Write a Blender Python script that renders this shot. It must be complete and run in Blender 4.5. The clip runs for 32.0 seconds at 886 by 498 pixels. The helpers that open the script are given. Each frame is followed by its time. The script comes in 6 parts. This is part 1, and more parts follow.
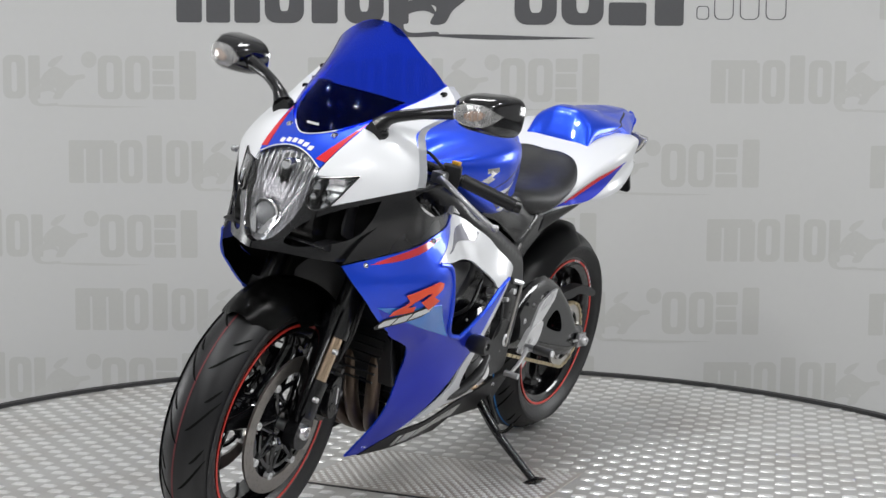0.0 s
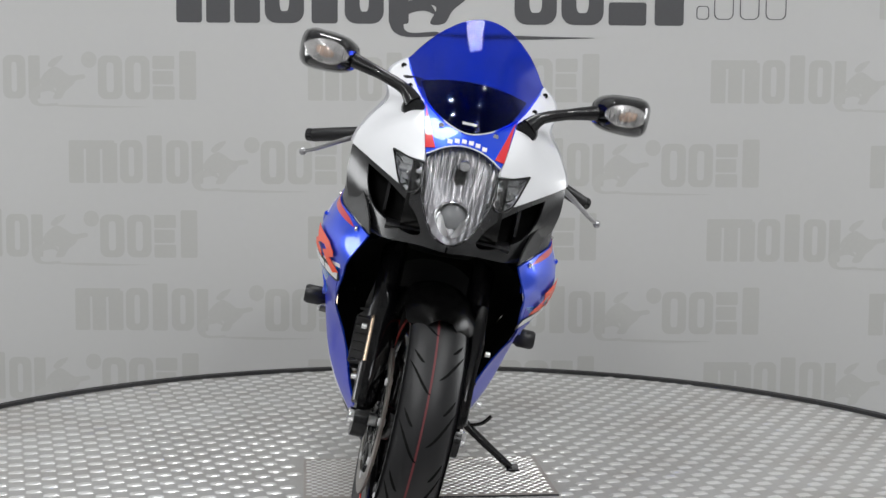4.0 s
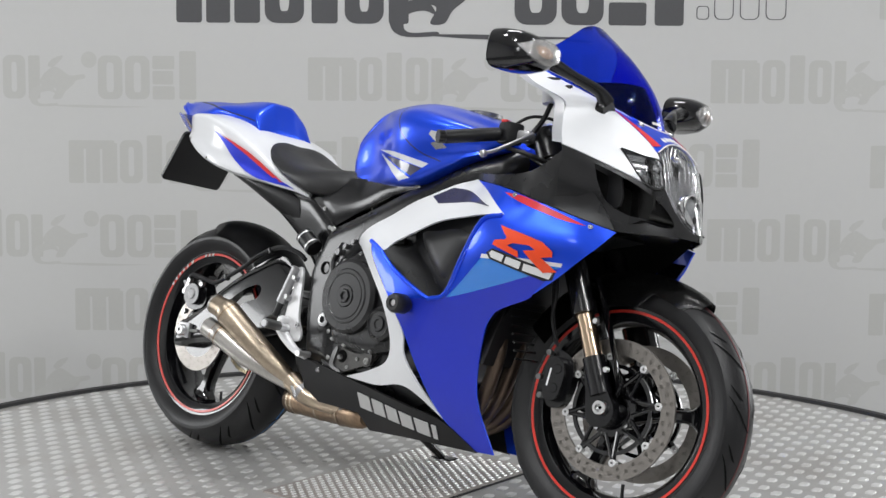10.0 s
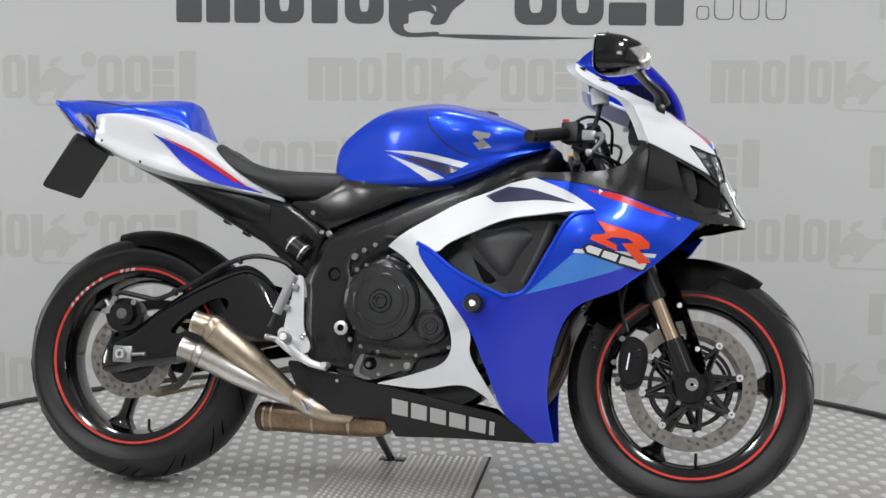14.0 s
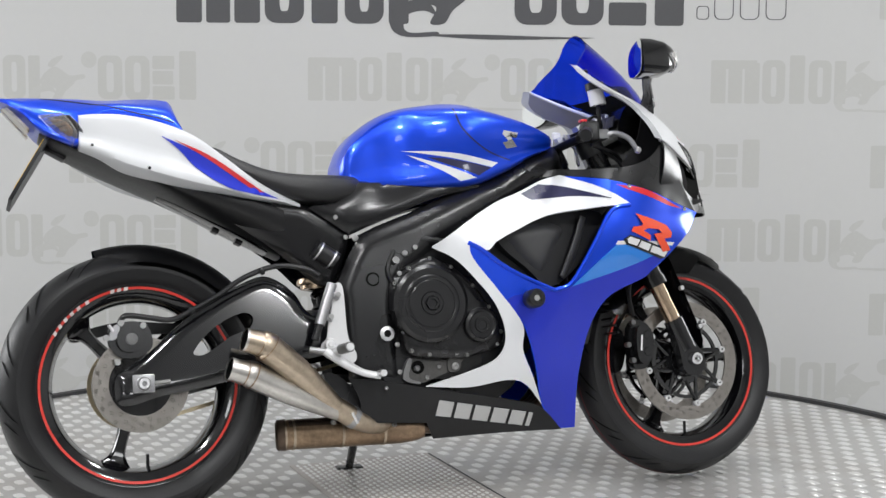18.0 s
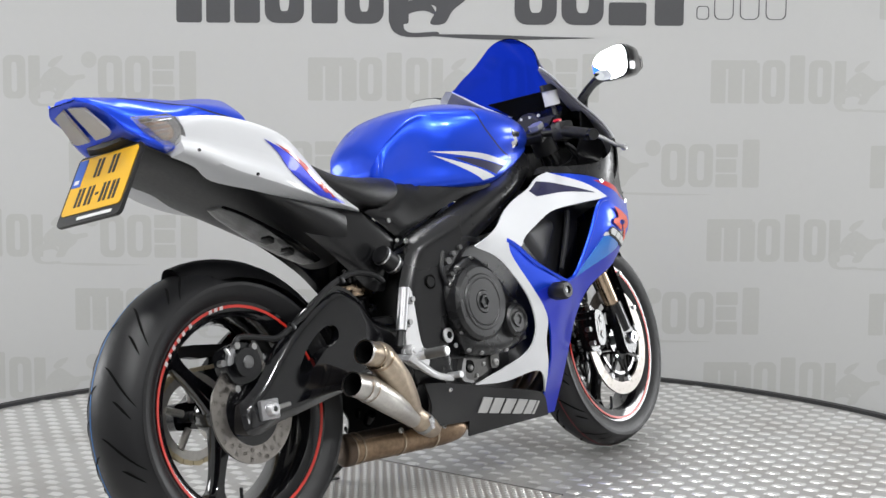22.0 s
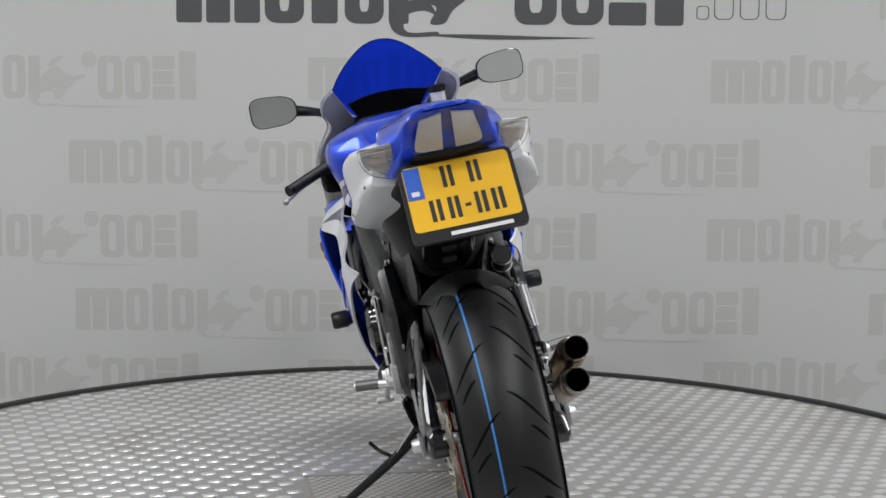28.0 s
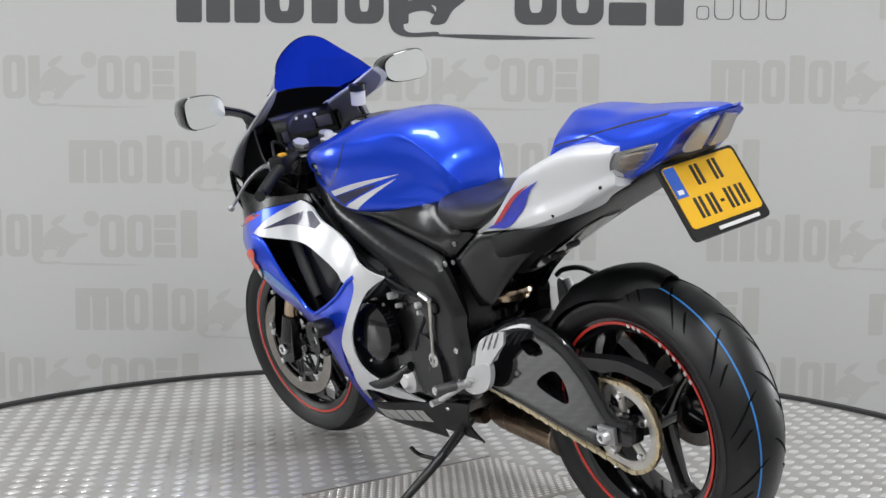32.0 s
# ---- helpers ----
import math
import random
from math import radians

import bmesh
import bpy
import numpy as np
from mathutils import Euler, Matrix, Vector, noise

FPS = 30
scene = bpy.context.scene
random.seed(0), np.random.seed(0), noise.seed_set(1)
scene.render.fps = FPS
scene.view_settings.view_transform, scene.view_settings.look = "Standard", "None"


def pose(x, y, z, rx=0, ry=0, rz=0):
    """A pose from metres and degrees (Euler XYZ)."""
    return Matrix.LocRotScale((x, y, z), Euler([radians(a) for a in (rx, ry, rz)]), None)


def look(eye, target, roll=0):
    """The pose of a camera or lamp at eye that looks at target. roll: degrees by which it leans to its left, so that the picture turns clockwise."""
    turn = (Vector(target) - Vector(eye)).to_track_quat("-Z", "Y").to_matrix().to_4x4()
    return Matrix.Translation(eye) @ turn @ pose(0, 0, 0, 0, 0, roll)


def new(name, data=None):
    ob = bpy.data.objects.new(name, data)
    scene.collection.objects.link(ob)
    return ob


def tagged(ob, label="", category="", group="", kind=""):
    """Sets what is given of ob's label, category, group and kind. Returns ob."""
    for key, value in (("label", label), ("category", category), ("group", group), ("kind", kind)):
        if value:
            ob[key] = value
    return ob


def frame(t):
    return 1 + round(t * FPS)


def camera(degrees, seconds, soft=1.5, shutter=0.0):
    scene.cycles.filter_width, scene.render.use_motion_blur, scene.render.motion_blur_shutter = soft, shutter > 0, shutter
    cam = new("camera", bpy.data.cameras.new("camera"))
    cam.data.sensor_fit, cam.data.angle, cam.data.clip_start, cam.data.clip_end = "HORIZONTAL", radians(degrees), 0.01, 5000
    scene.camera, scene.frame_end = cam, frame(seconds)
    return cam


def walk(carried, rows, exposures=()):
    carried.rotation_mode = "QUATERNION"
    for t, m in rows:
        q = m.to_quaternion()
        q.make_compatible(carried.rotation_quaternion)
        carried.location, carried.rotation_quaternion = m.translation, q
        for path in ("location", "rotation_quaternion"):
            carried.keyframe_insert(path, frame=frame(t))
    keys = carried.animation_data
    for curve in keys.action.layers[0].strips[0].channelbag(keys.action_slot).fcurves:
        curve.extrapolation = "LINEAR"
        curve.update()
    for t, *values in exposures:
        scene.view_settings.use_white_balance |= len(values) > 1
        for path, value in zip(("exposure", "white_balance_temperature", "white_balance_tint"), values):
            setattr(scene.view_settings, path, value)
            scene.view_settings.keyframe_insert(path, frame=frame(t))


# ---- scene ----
# The camera stands still beside a turntable that carries a motorcycle round.
cam = camera(34.46, 32.0)
CAM = Matrix.Translation((0, 0, 0.957)) @ pose(0, 0, 0, 90 - 5.528, 0, 0) @ pose(0, 0, 0, 0, 0, 0.397)
EXPOSURES = [(0.0, -0.3), (2.0, -0.42), (3.2, -0.42), (6.0, -0.36), (8.0, -0.28), (12.0, -0.3), (14.0, -0.28), (17.0, -0.12), (20.0, -0.1), (22.0, -0.12), (25.0, -0.26), (28.0, -0.52), (29.0, -0.45), (31.0, -0.26), (32.0, -0.26)]
walk(cam, [(0.0, CAM), (32.0, CAM)], EXPOSURES)

AXIS = (-0.029, 3.609)          # the turntable's axis
WALL = 5.9                      # the printed backdrop
RADIUS = 1.655


def turn_at(t):
    """Degrees through which the turntable has turned since 13 s."""
    return 7.673 * (t - 13) + 0.0016 * (t - 13) ** 2


# ---- light ----
world = bpy.data.worlds.new("studio_air")
scene.world = world
world.use_nodes = True
world.node_tree.nodes["Background"].inputs["Color"].default_value = (0.9, 0.95, 1.0, 1)
world.node_tree.nodes["Background"].inputs["Strength"].default_value = 0.05


def area_lamp(name, eye, target, width, depth, watts, colour=(0.985, 0.99, 1.0)):
    data = bpy.data.lights.new(name, "AREA")
    data.shape, data.size, data.size_y, data.energy, data.color = "RECTANGLE", width, depth, watts, colour
    ob = new(name, data)
    ob.matrix_world = look(eye, target)
    return ob


LAMPS = [(-1.8, 0.3, 3.5, 90), (1.8, 0.3, 3.5, 90), (-1.8, 2.3, 3.5, 42), (1.8, 2.3, 3.5, 42)]
for lx, ly, lz, watts in LAMPS:
    area_lamp("ceiling_light", (lx, ly, lz - 0.03), (lx, ly + 0.001, 0), 0.34, 0.26, watts)
OVERHEAD = (0.0, 3.9, 3.5)
area_lamp("overhead_light", (OVERHEAD[0], OVERHEAD[1], OVERHEAD[2] - 0.03), (OVERHEAD[0], OVERHEAD[1] + 0.001, 0), 0.9, 0.5, 34)
SIDES = [(-4.3, 4.55, 1.15), (4.0, 5.25, 1.05)]
for lx, ly, lz in SIDES:
    area_lamp("side_light", (lx, ly, lz), (0, 3.7, 0.6), 1.3 if lx < 0 else 1.0, 1.3, 60, (0.97, 0.985, 1.0))
# two fill lamps added behind the camera, with no known source there
FRONT_FILLS = [(-2.4, -3.0, 3.0), (2.4, -3.0, 3.0)]
for lx, ly, lz in FRONT_FILLS:
    area_lamp("front_fill_light", (lx, ly, lz), (lx * 0.2, 3.8, 0.6), 0.9, 0.9, 28, (0.97, 0.985, 1.0))


# ---- materials ----
def material(name, colour, rough=0.5, metal=0.0, coat=0.0, bump=0.0, scale=60.0, vary=0.08, spec=0.5, flake=0.0, trans=0.0, alpha=1.0, ior=1.5, stain=None):
    m = bpy.data.materials.new(name)
    m.use_nodes = True
    n, l = m.node_tree.nodes, m.node_tree.links
    b = n["Principled BSDF"]
    b.inputs["Roughness"].default_value, b.inputs["Metallic"].default_value = rough, metal
    b.inputs["Coat Weight"].default_value, b.inputs["Coat Roughness"].default_value = coat, 0.03
    b.inputs["Specular IOR Level"].default_value = spec
    b.inputs["Transmission Weight"].default_value = trans
    b.inputs["Alpha"].default_value, b.inputs["IOR"].default_value = alpha, ior
    co = n.new("ShaderNodeTexCoord")
    big, fine = n.new("ShaderNodeTexNoise"), n.new("ShaderNodeTexNoise")
    big.inputs["Scale"].default_value, big.inputs["Detail"].default_value = scale * 0.12, 4
    fine.inputs["Scale"].default_value, fine.inputs["Detail"].default_value = scale, 3
    mix = n.new("ShaderNodeMix")
    mix.data_type = "RGBA"
    mix.inputs["A"].default_value = (*[c * (1 - vary) for c in colour], 1)
    mix.inputs["B"].default_value = (*[min(1, c * (1 + vary)) for c in colour], 1)
    add = n.new("ShaderNodeMath")
    add.operation = "MULTIPLY_ADD"
    add.inputs[1].default_value = 0.5
    l.new(co.outputs["Object"], big.inputs["Vector"])
    l.new(co.outputs["Object"], fine.inputs["Vector"])
    half = n.new("ShaderNodeMath")
    half.operation = "MULTIPLY"
    half.inputs[1].default_value = 0.5
    l.new(big.outputs["Fac"], half.inputs[0])
    l.new(fine.outputs["Fac"], add.inputs[0])
    l.new(half.outputs[0], add.inputs[2])
    l.new(add.outputs[0], mix.inputs["Factor"])
    colour_out = mix.outputs["Result"]
    if stain:
        wide, ramp, tint = n.new("ShaderNodeTexNoise"), n.new("ShaderNodeMapRange"), n.new("ShaderNodeMix")
        wide.inputs["Scale"].default_value, wide.inputs["Detail"].default_value, wide.inputs["Roughness"].default_value = 2.6, 6, 0.65
        ramp.inputs["From Min"].default_value, ramp.inputs["From Max"].default_value, ramp.inputs["To Max"].default_value = 0.46, 0.72, 0.75
        tint.data_type, tint.inputs["B"].default_value = "RGBA", (*stain, 1)
        l.new(co.outputs["Object"], wide.inputs["Vector"])
        l.new(wide.outputs["Fac"], ramp.inputs["Value"])
        l.new(ramp.outputs["Result"], tint.inputs["Factor"])
        l.new(colour_out, tint.inputs["A"])
        colour_out = tint.outputs["Result"]
    l.new(colour_out, b.inputs["Base Color"])
    rr = n.new("ShaderNodeMapRange")
    rr.inputs["To Min"].default_value, rr.inputs["To Max"].default_value = max(0.02, rough * 0.8), min(1, rough * 1.2)
    l.new(big.outputs["Fac"], rr.inputs["Value"])
    l.new(rr.outputs["Result"], b.inputs["Roughness"])
    if bump:
        bp = n.new("ShaderNodeBump")
        bp.inputs["Strength"].default_value, bp.inputs["Distance"].default_value = bump, 0.001
        l.new(fine.outputs["Fac"], bp.inputs["Height"])
        l.new(bp.outputs["Normal"], b.inputs["Normal"])
    if flake:
        v = n.new("ShaderNodeTexVoronoi")
        v.inputs["Scale"].default_value = 1800
        bp = n.new("ShaderNodeBump")
        bp.inputs["Strength"].default_value, bp.inputs["Distance"].default_value = flake, 0.0002
        l.new(co.outputs["Object"], v.inputs["Vector"])
        l.new(v.outputs["Color"], bp.inputs["Height"])
        l.new(bp.outputs["Normal"], b.inputs["Normal"])
    return m


BLUE = material("metallic_blue_paint", (0.006, 0.070, 0.80), 0.30, 0.60, 0.55, flake=0.12, vary=0.05)
PURPLE = material("deep_blue_paint", (0.014, 0.034, 0.58), 0.38, 0.35, 0.4, vary=0.05)
CYAN = material("sky_blue_decal", (0.02, 0.22, 0.75), 0.25, 0.0, 1.0, vary=0.04)
WHITE = material("white_paint", (0.74, 0.75, 0.77), 0.30, 0.0, 0.35, vary=0.02)
NAVY = material("dark_navy_decal", (0.012, 0.012, 0.06), 0.3, 0.0, 1.0)
RED = material("red_decal", (0.62, 0.012, 0.02), 0.3, 0.0, 0.8)
ORANGE = material("orange_red_decal", (0.85, 0.07, 0.012), 0.4, 0.0, 0.4)
SATIN = material("satin_black_paint", (0.005, 0.005, 0.006), 0.22, 0.0, 0.0, vary=0.2, spec=0.5)
PLASTIC = material("textured_black_plastic", (0.008, 0.008, 0.009), 0.38, bump=0.06, scale=900, vary=0.2, spec=0.42)
GLOSS = material("gloss_black_paint", (0.004, 0.004, 0.005), 0.12, 0.0, 0.4, vary=0.2, spec=0.5)
FRAME = material("black_alloy_frame", (0.008, 0.008, 0.009), 0.28, 0.0, vary=0.2, spec=0.5)
BELLY = material("graphite_grey_panel", (0.012, 0.012, 0.013), 0.42, 0.0, vary=0.15, spec=0.3)
RUBBER = material("tyre_rubber", (0.008, 0.008, 0.009), 0.42, bump=0.3, scale=500, vary=0.3, spec=0.40)
GROOVE = material("groove_black", (0.004, 0.004, 0.004), 0.9, spec=0.1)
VINYL = material("seat_vinyl", (0.012, 0.012, 0.013), 0.42, bump=0.5, scale=900, vary=0.2, spec=0.5)
STEEL = material("brushed_steel", (0.58, 0.56, 0.53), 0.34, 1.0, bump=0.15, scale=90, vary=0.38)
HEAT = material("heat_tinted_steel", (0.33, 0.235, 0.155), 0.36, 0.9, bump=0.15, scale=110, vary=0.9, stain=(0.10, 0.065, 0.045))
ALLOY = material("cast_alloy", (0.74, 0.74, 0.75), 0.42, 1.0, bump=0.1, scale=400, vary=0.12)
CHROME = material("polished_metal", (0.75, 0.75, 0.76), 0.12, 1.0)
DISC = material("brake_disc_steel", (0.29, 0.27, 0.25), 0.34, 0.9, bump=0.2, scale=300, vary=0.3)
GOLD = material("gold_chain", (0.62, 0.53, 0.36), 0.34, 1.0, vary=0.25)
BRONZE = material("bronze_fork_tube", (0.50, 0.38, 0.27), 0.25, 1.0)
CLEAR = material("clear_lens", (0.95, 0.96, 0.97), 0.02, trans=1.0, spec=0.3, ior=1.28)
SMOKE = material("cloudy_lens", (0.72, 0.70, 0.66), 0.12, trans=0.35, coat=0.6, vary=0.1)
AMBER = material("amber_reflector", (0.36, 0.21, 0.13), 0.25, coat=0.6, vary=0.35)
REFLECT = material("lamp_reflector", (0.50, 0.51, 0.52), 0.18, 1.0, vary=0.15)
SCREEN = material("tinted_blue_screen", (0.012, 0.055, 0.86), 0.05, trans=1.0, spec=0.3, vary=0.02, ior=1.22)
MIRROR = material("mirror_glass", (0.88, 0.9, 0.9), 0.02, 1.0, vary=0.0)
YELLOW = material("plate_yellow", (0.82, 0.46, 0.012), 0.35, coat=0.4, vary=0.03)
PLATEBLUE = material("plate_blue", (0.03, 0.12, 0.55), 0.35, coat=0.4)
INK = material("black_print", (0.012, 0.012, 0.013), 0.5)
TAG = material("white_print", (0.75, 0.75, 0.75), 0.5)
YSWITCH = material("yellow_switch", (0.8, 0.42, 0.02), 0.4)
BLUESTRIPE = material("blue_tyre_stripe", (0.03, 0.2, 0.55), 0.6)
REDSTRIPE = material("red_tyre_stripe", (0.11, 0.016, 0.02), 0.6)
TREAD = material("tread_plate", (0.45, 0.445, 0.435), 0.42, 0.40, bump=0.35, scale=180, vary=0.16, stain=(0.31, 0.285, 0.265))
LUG = material("tread_lugs", (0.78, 0.78, 0.77), 0.32, 0.60, bump=0.12, scale=300, vary=0.08, stain=(0.60, 0.575, 0.55))
WORN = material("worn_plate", (0.40, 0.37, 0.345), 0.40, 0.40, bump=0.3, scale=120, vary=0.3, stain=(0.27, 0.235, 0.21))
RIMBLACK = material("turntable_edge_rubber", (0.02, 0.02, 0.021), 0.7, vary=0.2)
BANNER = material("backdrop_vinyl", (0.565, 0.565, 0.557), 0.55, bump=0.06, scale=30, vary=0.03)
PRINT = material("grey_print", (0.497, 0.497, 0.478), 0.55, vary=0.05)
PRINTPALE = material("pale_grey_print", (0.510, 0.510, 0.493), 0.55, vary=0.06)
PRINTDARK = material("charcoal_print", (0.075, 0.075, 0.08), 0.5, vary=0.1)
ROOMFLOOR = material("grey_concrete_floor", (0.16, 0.16, 0.16), 0.7, bump=0.2, scale=40, vary=0.15)
CASING = material("dull_cast_alloy", (0.19, 0.19, 0.19), 0.42, 0.9, bump=0.3, scale=300, vary=0.35)
GAUGE = material("gauge_face", (0.02, 0.02, 0.035), 0.4, spec=0.3)

PALEWALL = material("off_white_studio_wall", (0.82, 0.82, 0.81), 0.7, bump=0.1, scale=50, vary=0.06)
RIBLENS = material("ribbed_clear_lens", (0.90, 0.89, 0.87), 0.10, trans=0.9, coat=0.3, vary=0.04)
TINT = material("heat_browned_steel", (0.47, 0.39, 0.30), 0.34, 1.0, bump=0.15, scale=70, vary=0.6)

PROJECT = material("projector_glass", (0.20, 0.205, 0.21), 0.08, 0.3, coat=1.0, vary=0.3)

RIMRED = material("orange_red_rim_stripe", (0.58, 0.032, 0.020), 0.4, coat=0.2)

MATTALLOY = material("bead_blasted_alloy", (0.66, 0.66, 0.665), 0.45, 0.45, bump=0.15, scale=500, vary=0.1)

GUARD = material("unpainted_black_guard", (0.003, 0.003, 0.003), 0.24, spec=0.3, vary=0.2)

DARKHEAT = material("dark_burnt_steel", (0.11, 0.08, 0.06), 0.42, 0.8, bump=0.15, scale=40, vary=0.6)

INNERGREY = material("unpainted_grey_plastic", (0.30, 0.30, 0.33), 0.5, vary=0.1, bump=0.1, scale=600)
BOWLGREY = material("lamp_bowl", (0.22, 0.22, 0.23), 0.26, 0.75, vary=0.3)
PALELETTER = material("pale_grey_letters", (0.50, 0.50, 0.495), 0.5, vary=0.05)
DUCTGREY = material("dark_grey_duct_plastic", (0.045, 0.045, 0.046), 0.42, vary=0.2, bump=0.15, scale=600)
WEATHERED = material("weathered_cast_alloy", (0.085, 0.083, 0.08), 0.5, 0.75, bump=0.4, scale=220, vary=0.6)
NOSEBLACK = material("grained_black_nose_plastic", (0.008, 0.008, 0.009), 0.27, vary=0.15, spec=0.6)
LEVER = material("dull_lever_alloy", (0.40, 0.40, 0.41), 0.36, 0.85, bump=0.1, scale=400, vary=0.12)
BOLT = material("dull_zinc_bolt", (0.36, 0.36, 0.355), 0.34, 0.9, vary=0.2)
SOUTHWALL = material("pale_grey_studio_wall", (0.62, 0.62, 0.615), 0.8, bump=0.1, scale=50, vary=0.1)

COVERBLACK = material("black_side_cover_plastic", (0.008, 0.008, 0.009), 0.24, vary=0.2, spec=0.5)


# ---- shaping tools ----
from mathutils.geometry import delaunay_2d_cdt

LEAN, HEADING, STEER = 11.8, -19.65, 5.0
BIKE, STEERED = None, False


def spline(pts, n=6, closed=True):
    """A smooth line through points; a point with a trailing 1 is a sharp corner."""
    dim = 2 if len(pts[0]) < 4 and not (len(pts[0]) == 3 and any(len(p) == 2 for p in pts)) else 3
    sharp = [len(p) > 2 and p[-1] == 1 for p in pts]
    q = [Vector(p[:2]) for p in pts]
    k = len(q)
    out = []
    for i in range(k if closed else k - 1):
        p1, p2 = q[i], q[(i + 1) % k]
        p0 = p1 * 2 - p2 if sharp[i] or (not closed and i == 0) else q[i - 1]
        p3 = p2 * 2 - p1 if sharp[(i + 1) % k] or (not closed and i == k - 2) else q[(i + 2) % k]
        for j in range(n):
            t = j / n
            out.append(0.5 * (2 * p1 + (p2 - p0) * t + (2 * p0 - 5 * p1 + 4 * p2 - p3) * t * t + (3 * p1 - p0 - 3 * p2 + p3) * t ** 3))
    if not closed:
        out.append(q[-1])
    return out


def spline3(pts, n=6):
    q = [Vector(p) for p in pts]
    k, out = len(q), []
    for i in range(k - 1):
        p1, p2 = q[i], q[i + 1]
        p0 = q[i - 1] if i else p1 * 2 - p2
        p3 = q[i + 2] if i + 2 < k else p2 * 2 - p1
        for j in range(n):
            t = j / n
            out.append(0.5 * (2 * p1 + (p2 - p0) * t + (2 * p0 - 5 * p1 + 4 * p2 - p3) * t * t + (3 * p1 - p0 - 3 * p2 + p3) * t ** 3))
    return out + [q[-1]]


def sheet(points):
    """A smooth surface c = f(a, b) through a few control points (thin plate)."""
    p = np.array(points, float)
    q, n = p[:, :2], len(p)

    def kern(r):
        return np.where(r > 0, r * r * np.log(r + 1e-12), 0)
    a = np.zeros((n + 3, n + 3))
    a[:n, :n] = kern(np.linalg.norm(q[:, None] - q[None], axis=2)) + 3e-5 * np.eye(n)
    a[:n, n], a[:n, n + 1:], a[n, :n], a[n + 1:, :n] = 1, q, 1, q.T
    w = np.linalg.solve(a, np.r_[p[:, 2], 0, 0, 0])

    def f(u, v):
        r = np.hypot(q[:, 0] - u, q[:, 1] - v)
        return float(kern(r) @ w[:n] + w[n] + w[n + 1] * u + w[n + 2] * v)
    return f


def part(name, bm, mat, parent, label="", smooth=40):
    """Links a bmesh as one mesh under a thing or a part of it."""
    me = bpy.data.meshes.new(name)
    bmesh.ops.recalc_face_normals(bm, faces=bm.faces)
    bm.to_mesh(me)
    bm.free()
    for m in mat if isinstance(mat, (list, tuple)) else [mat]:
        me.materials.append(m)
    if smooth:
        me.shade_smooth()
        me.set_sharp_from_angle(angle=radians(smooth))
    ob = new(name, me)
    ob.parent = parent
    if parent is not None and parent is BIKE:
        ob.matrix_basis = STAND @ STEERM if STEERED else STAND
    if label:
        ob["label"] = label
    return ob


def inside(p, ring):
    c, k = False, len(ring)
    for i in range(k):
        a, b = ring[i], ring[i - 1]
        if (a[1] > p[1]) != (b[1] > p[1]) and p[0] < (b[0] - a[0]) * (p[1] - a[1]) / (b[1] - a[1]) + a[0]:
            c = not c
    return c


def panel_mesh(outline, place, lift=0.0, thick=0.003, holes=(), step=0.018, n=5):
    """A sheet cut to an outline in two coordinates and laid on place(a, b), which gives its point."""
    rings = [spline(outline, n)] + [spline(h, n) for h in holes]
    verts, edges = [], []
    for ring in rings:
        s = len(verts)
        verts += ring
        edges += [(s + i, s + (i + 1) % len(ring)) for i in range(len(ring))]
    lo = [min(v[i] for v in rings[0]) for i in (0, 1)]
    hi = [max(v[i] for v in rings[0]) for i in (0, 1)]
    for i in range(int((hi[0] - lo[0]) / step) + 1):
        for j in range(int((hi[1] - lo[1]) / step) + 1):
            p = Vector((lo[0] + (i + 0.5 * (j % 2)) * step, lo[1] + j * step))
            if inside(p, rings[0]) and not any(inside(p, h) for h in rings[1:]):
                if min((p - v).length for ring in rings for v in ring) > step * 0.45:
                    verts.append(p)
    v2, _, faces, *_ = delaunay_2d_cdt(verts, edges, [], 0, 1e-5)
    keep = []
    for f in faces:
        c = sum((v2[i] for i in f), Vector((0, 0))) / len(f)
        if inside(c, rings[0]) and not any(inside(c, h) for h in rings[1:]):
            keep.append(f)
    e = 0.002
    pos, nor = [], []
    for v in v2:
        p = Vector(place(v[0], v[1]))
        da, db = Vector(place(v[0] + e, v[1])) - p, Vector(place(v[0], v[1] + e)) - p
        pos.append(p)
        nor.append(da.cross(db).normalized())
    bm = bmesh.new()
    used = sorted({i for f in keep for i in f})
    top = {i: bm.verts.new(pos[i] + nor[i] * lift) for i in used}
    bot = {i: bm.verts.new(pos[i] + nor[i] * (lift - thick)) for i in used}
    count = {}
    for f in keep:
        bm.faces.new([top[i] for i in f])
        bm.faces.new([bot[i] for i in reversed(f)])
        for i in range(len(f)):
            a, b = f[i], f[(i + 1) % len(f)]
            if (b, a) in count:
                count.pop((b, a))
            else:
                count[(a, b)] = 1
    for a, b in count:
        bm.faces.new([top[b], top[a], bot[a], bot[b]])
    return bm


def grid_mesh(rows, closed=False, caps=True):
    """Skin a list of rings (closed) or lines (open)."""
    bm = bmesh.new()
    vs = [[bm.verts.new(p) for p in r] for r in rows]
    k = len(rows[0])
    for a, b in zip(vs, vs[1:]):
        for i in range(k if closed else k - 1):
            bm.faces.new([a[i], a[(i + 1) % k], b[(i + 1) % k], b[i]])
    if closed and caps:
        bm.faces.new(list(reversed(vs[0])))
        bm.faces.new(vs[-1])
    return bm


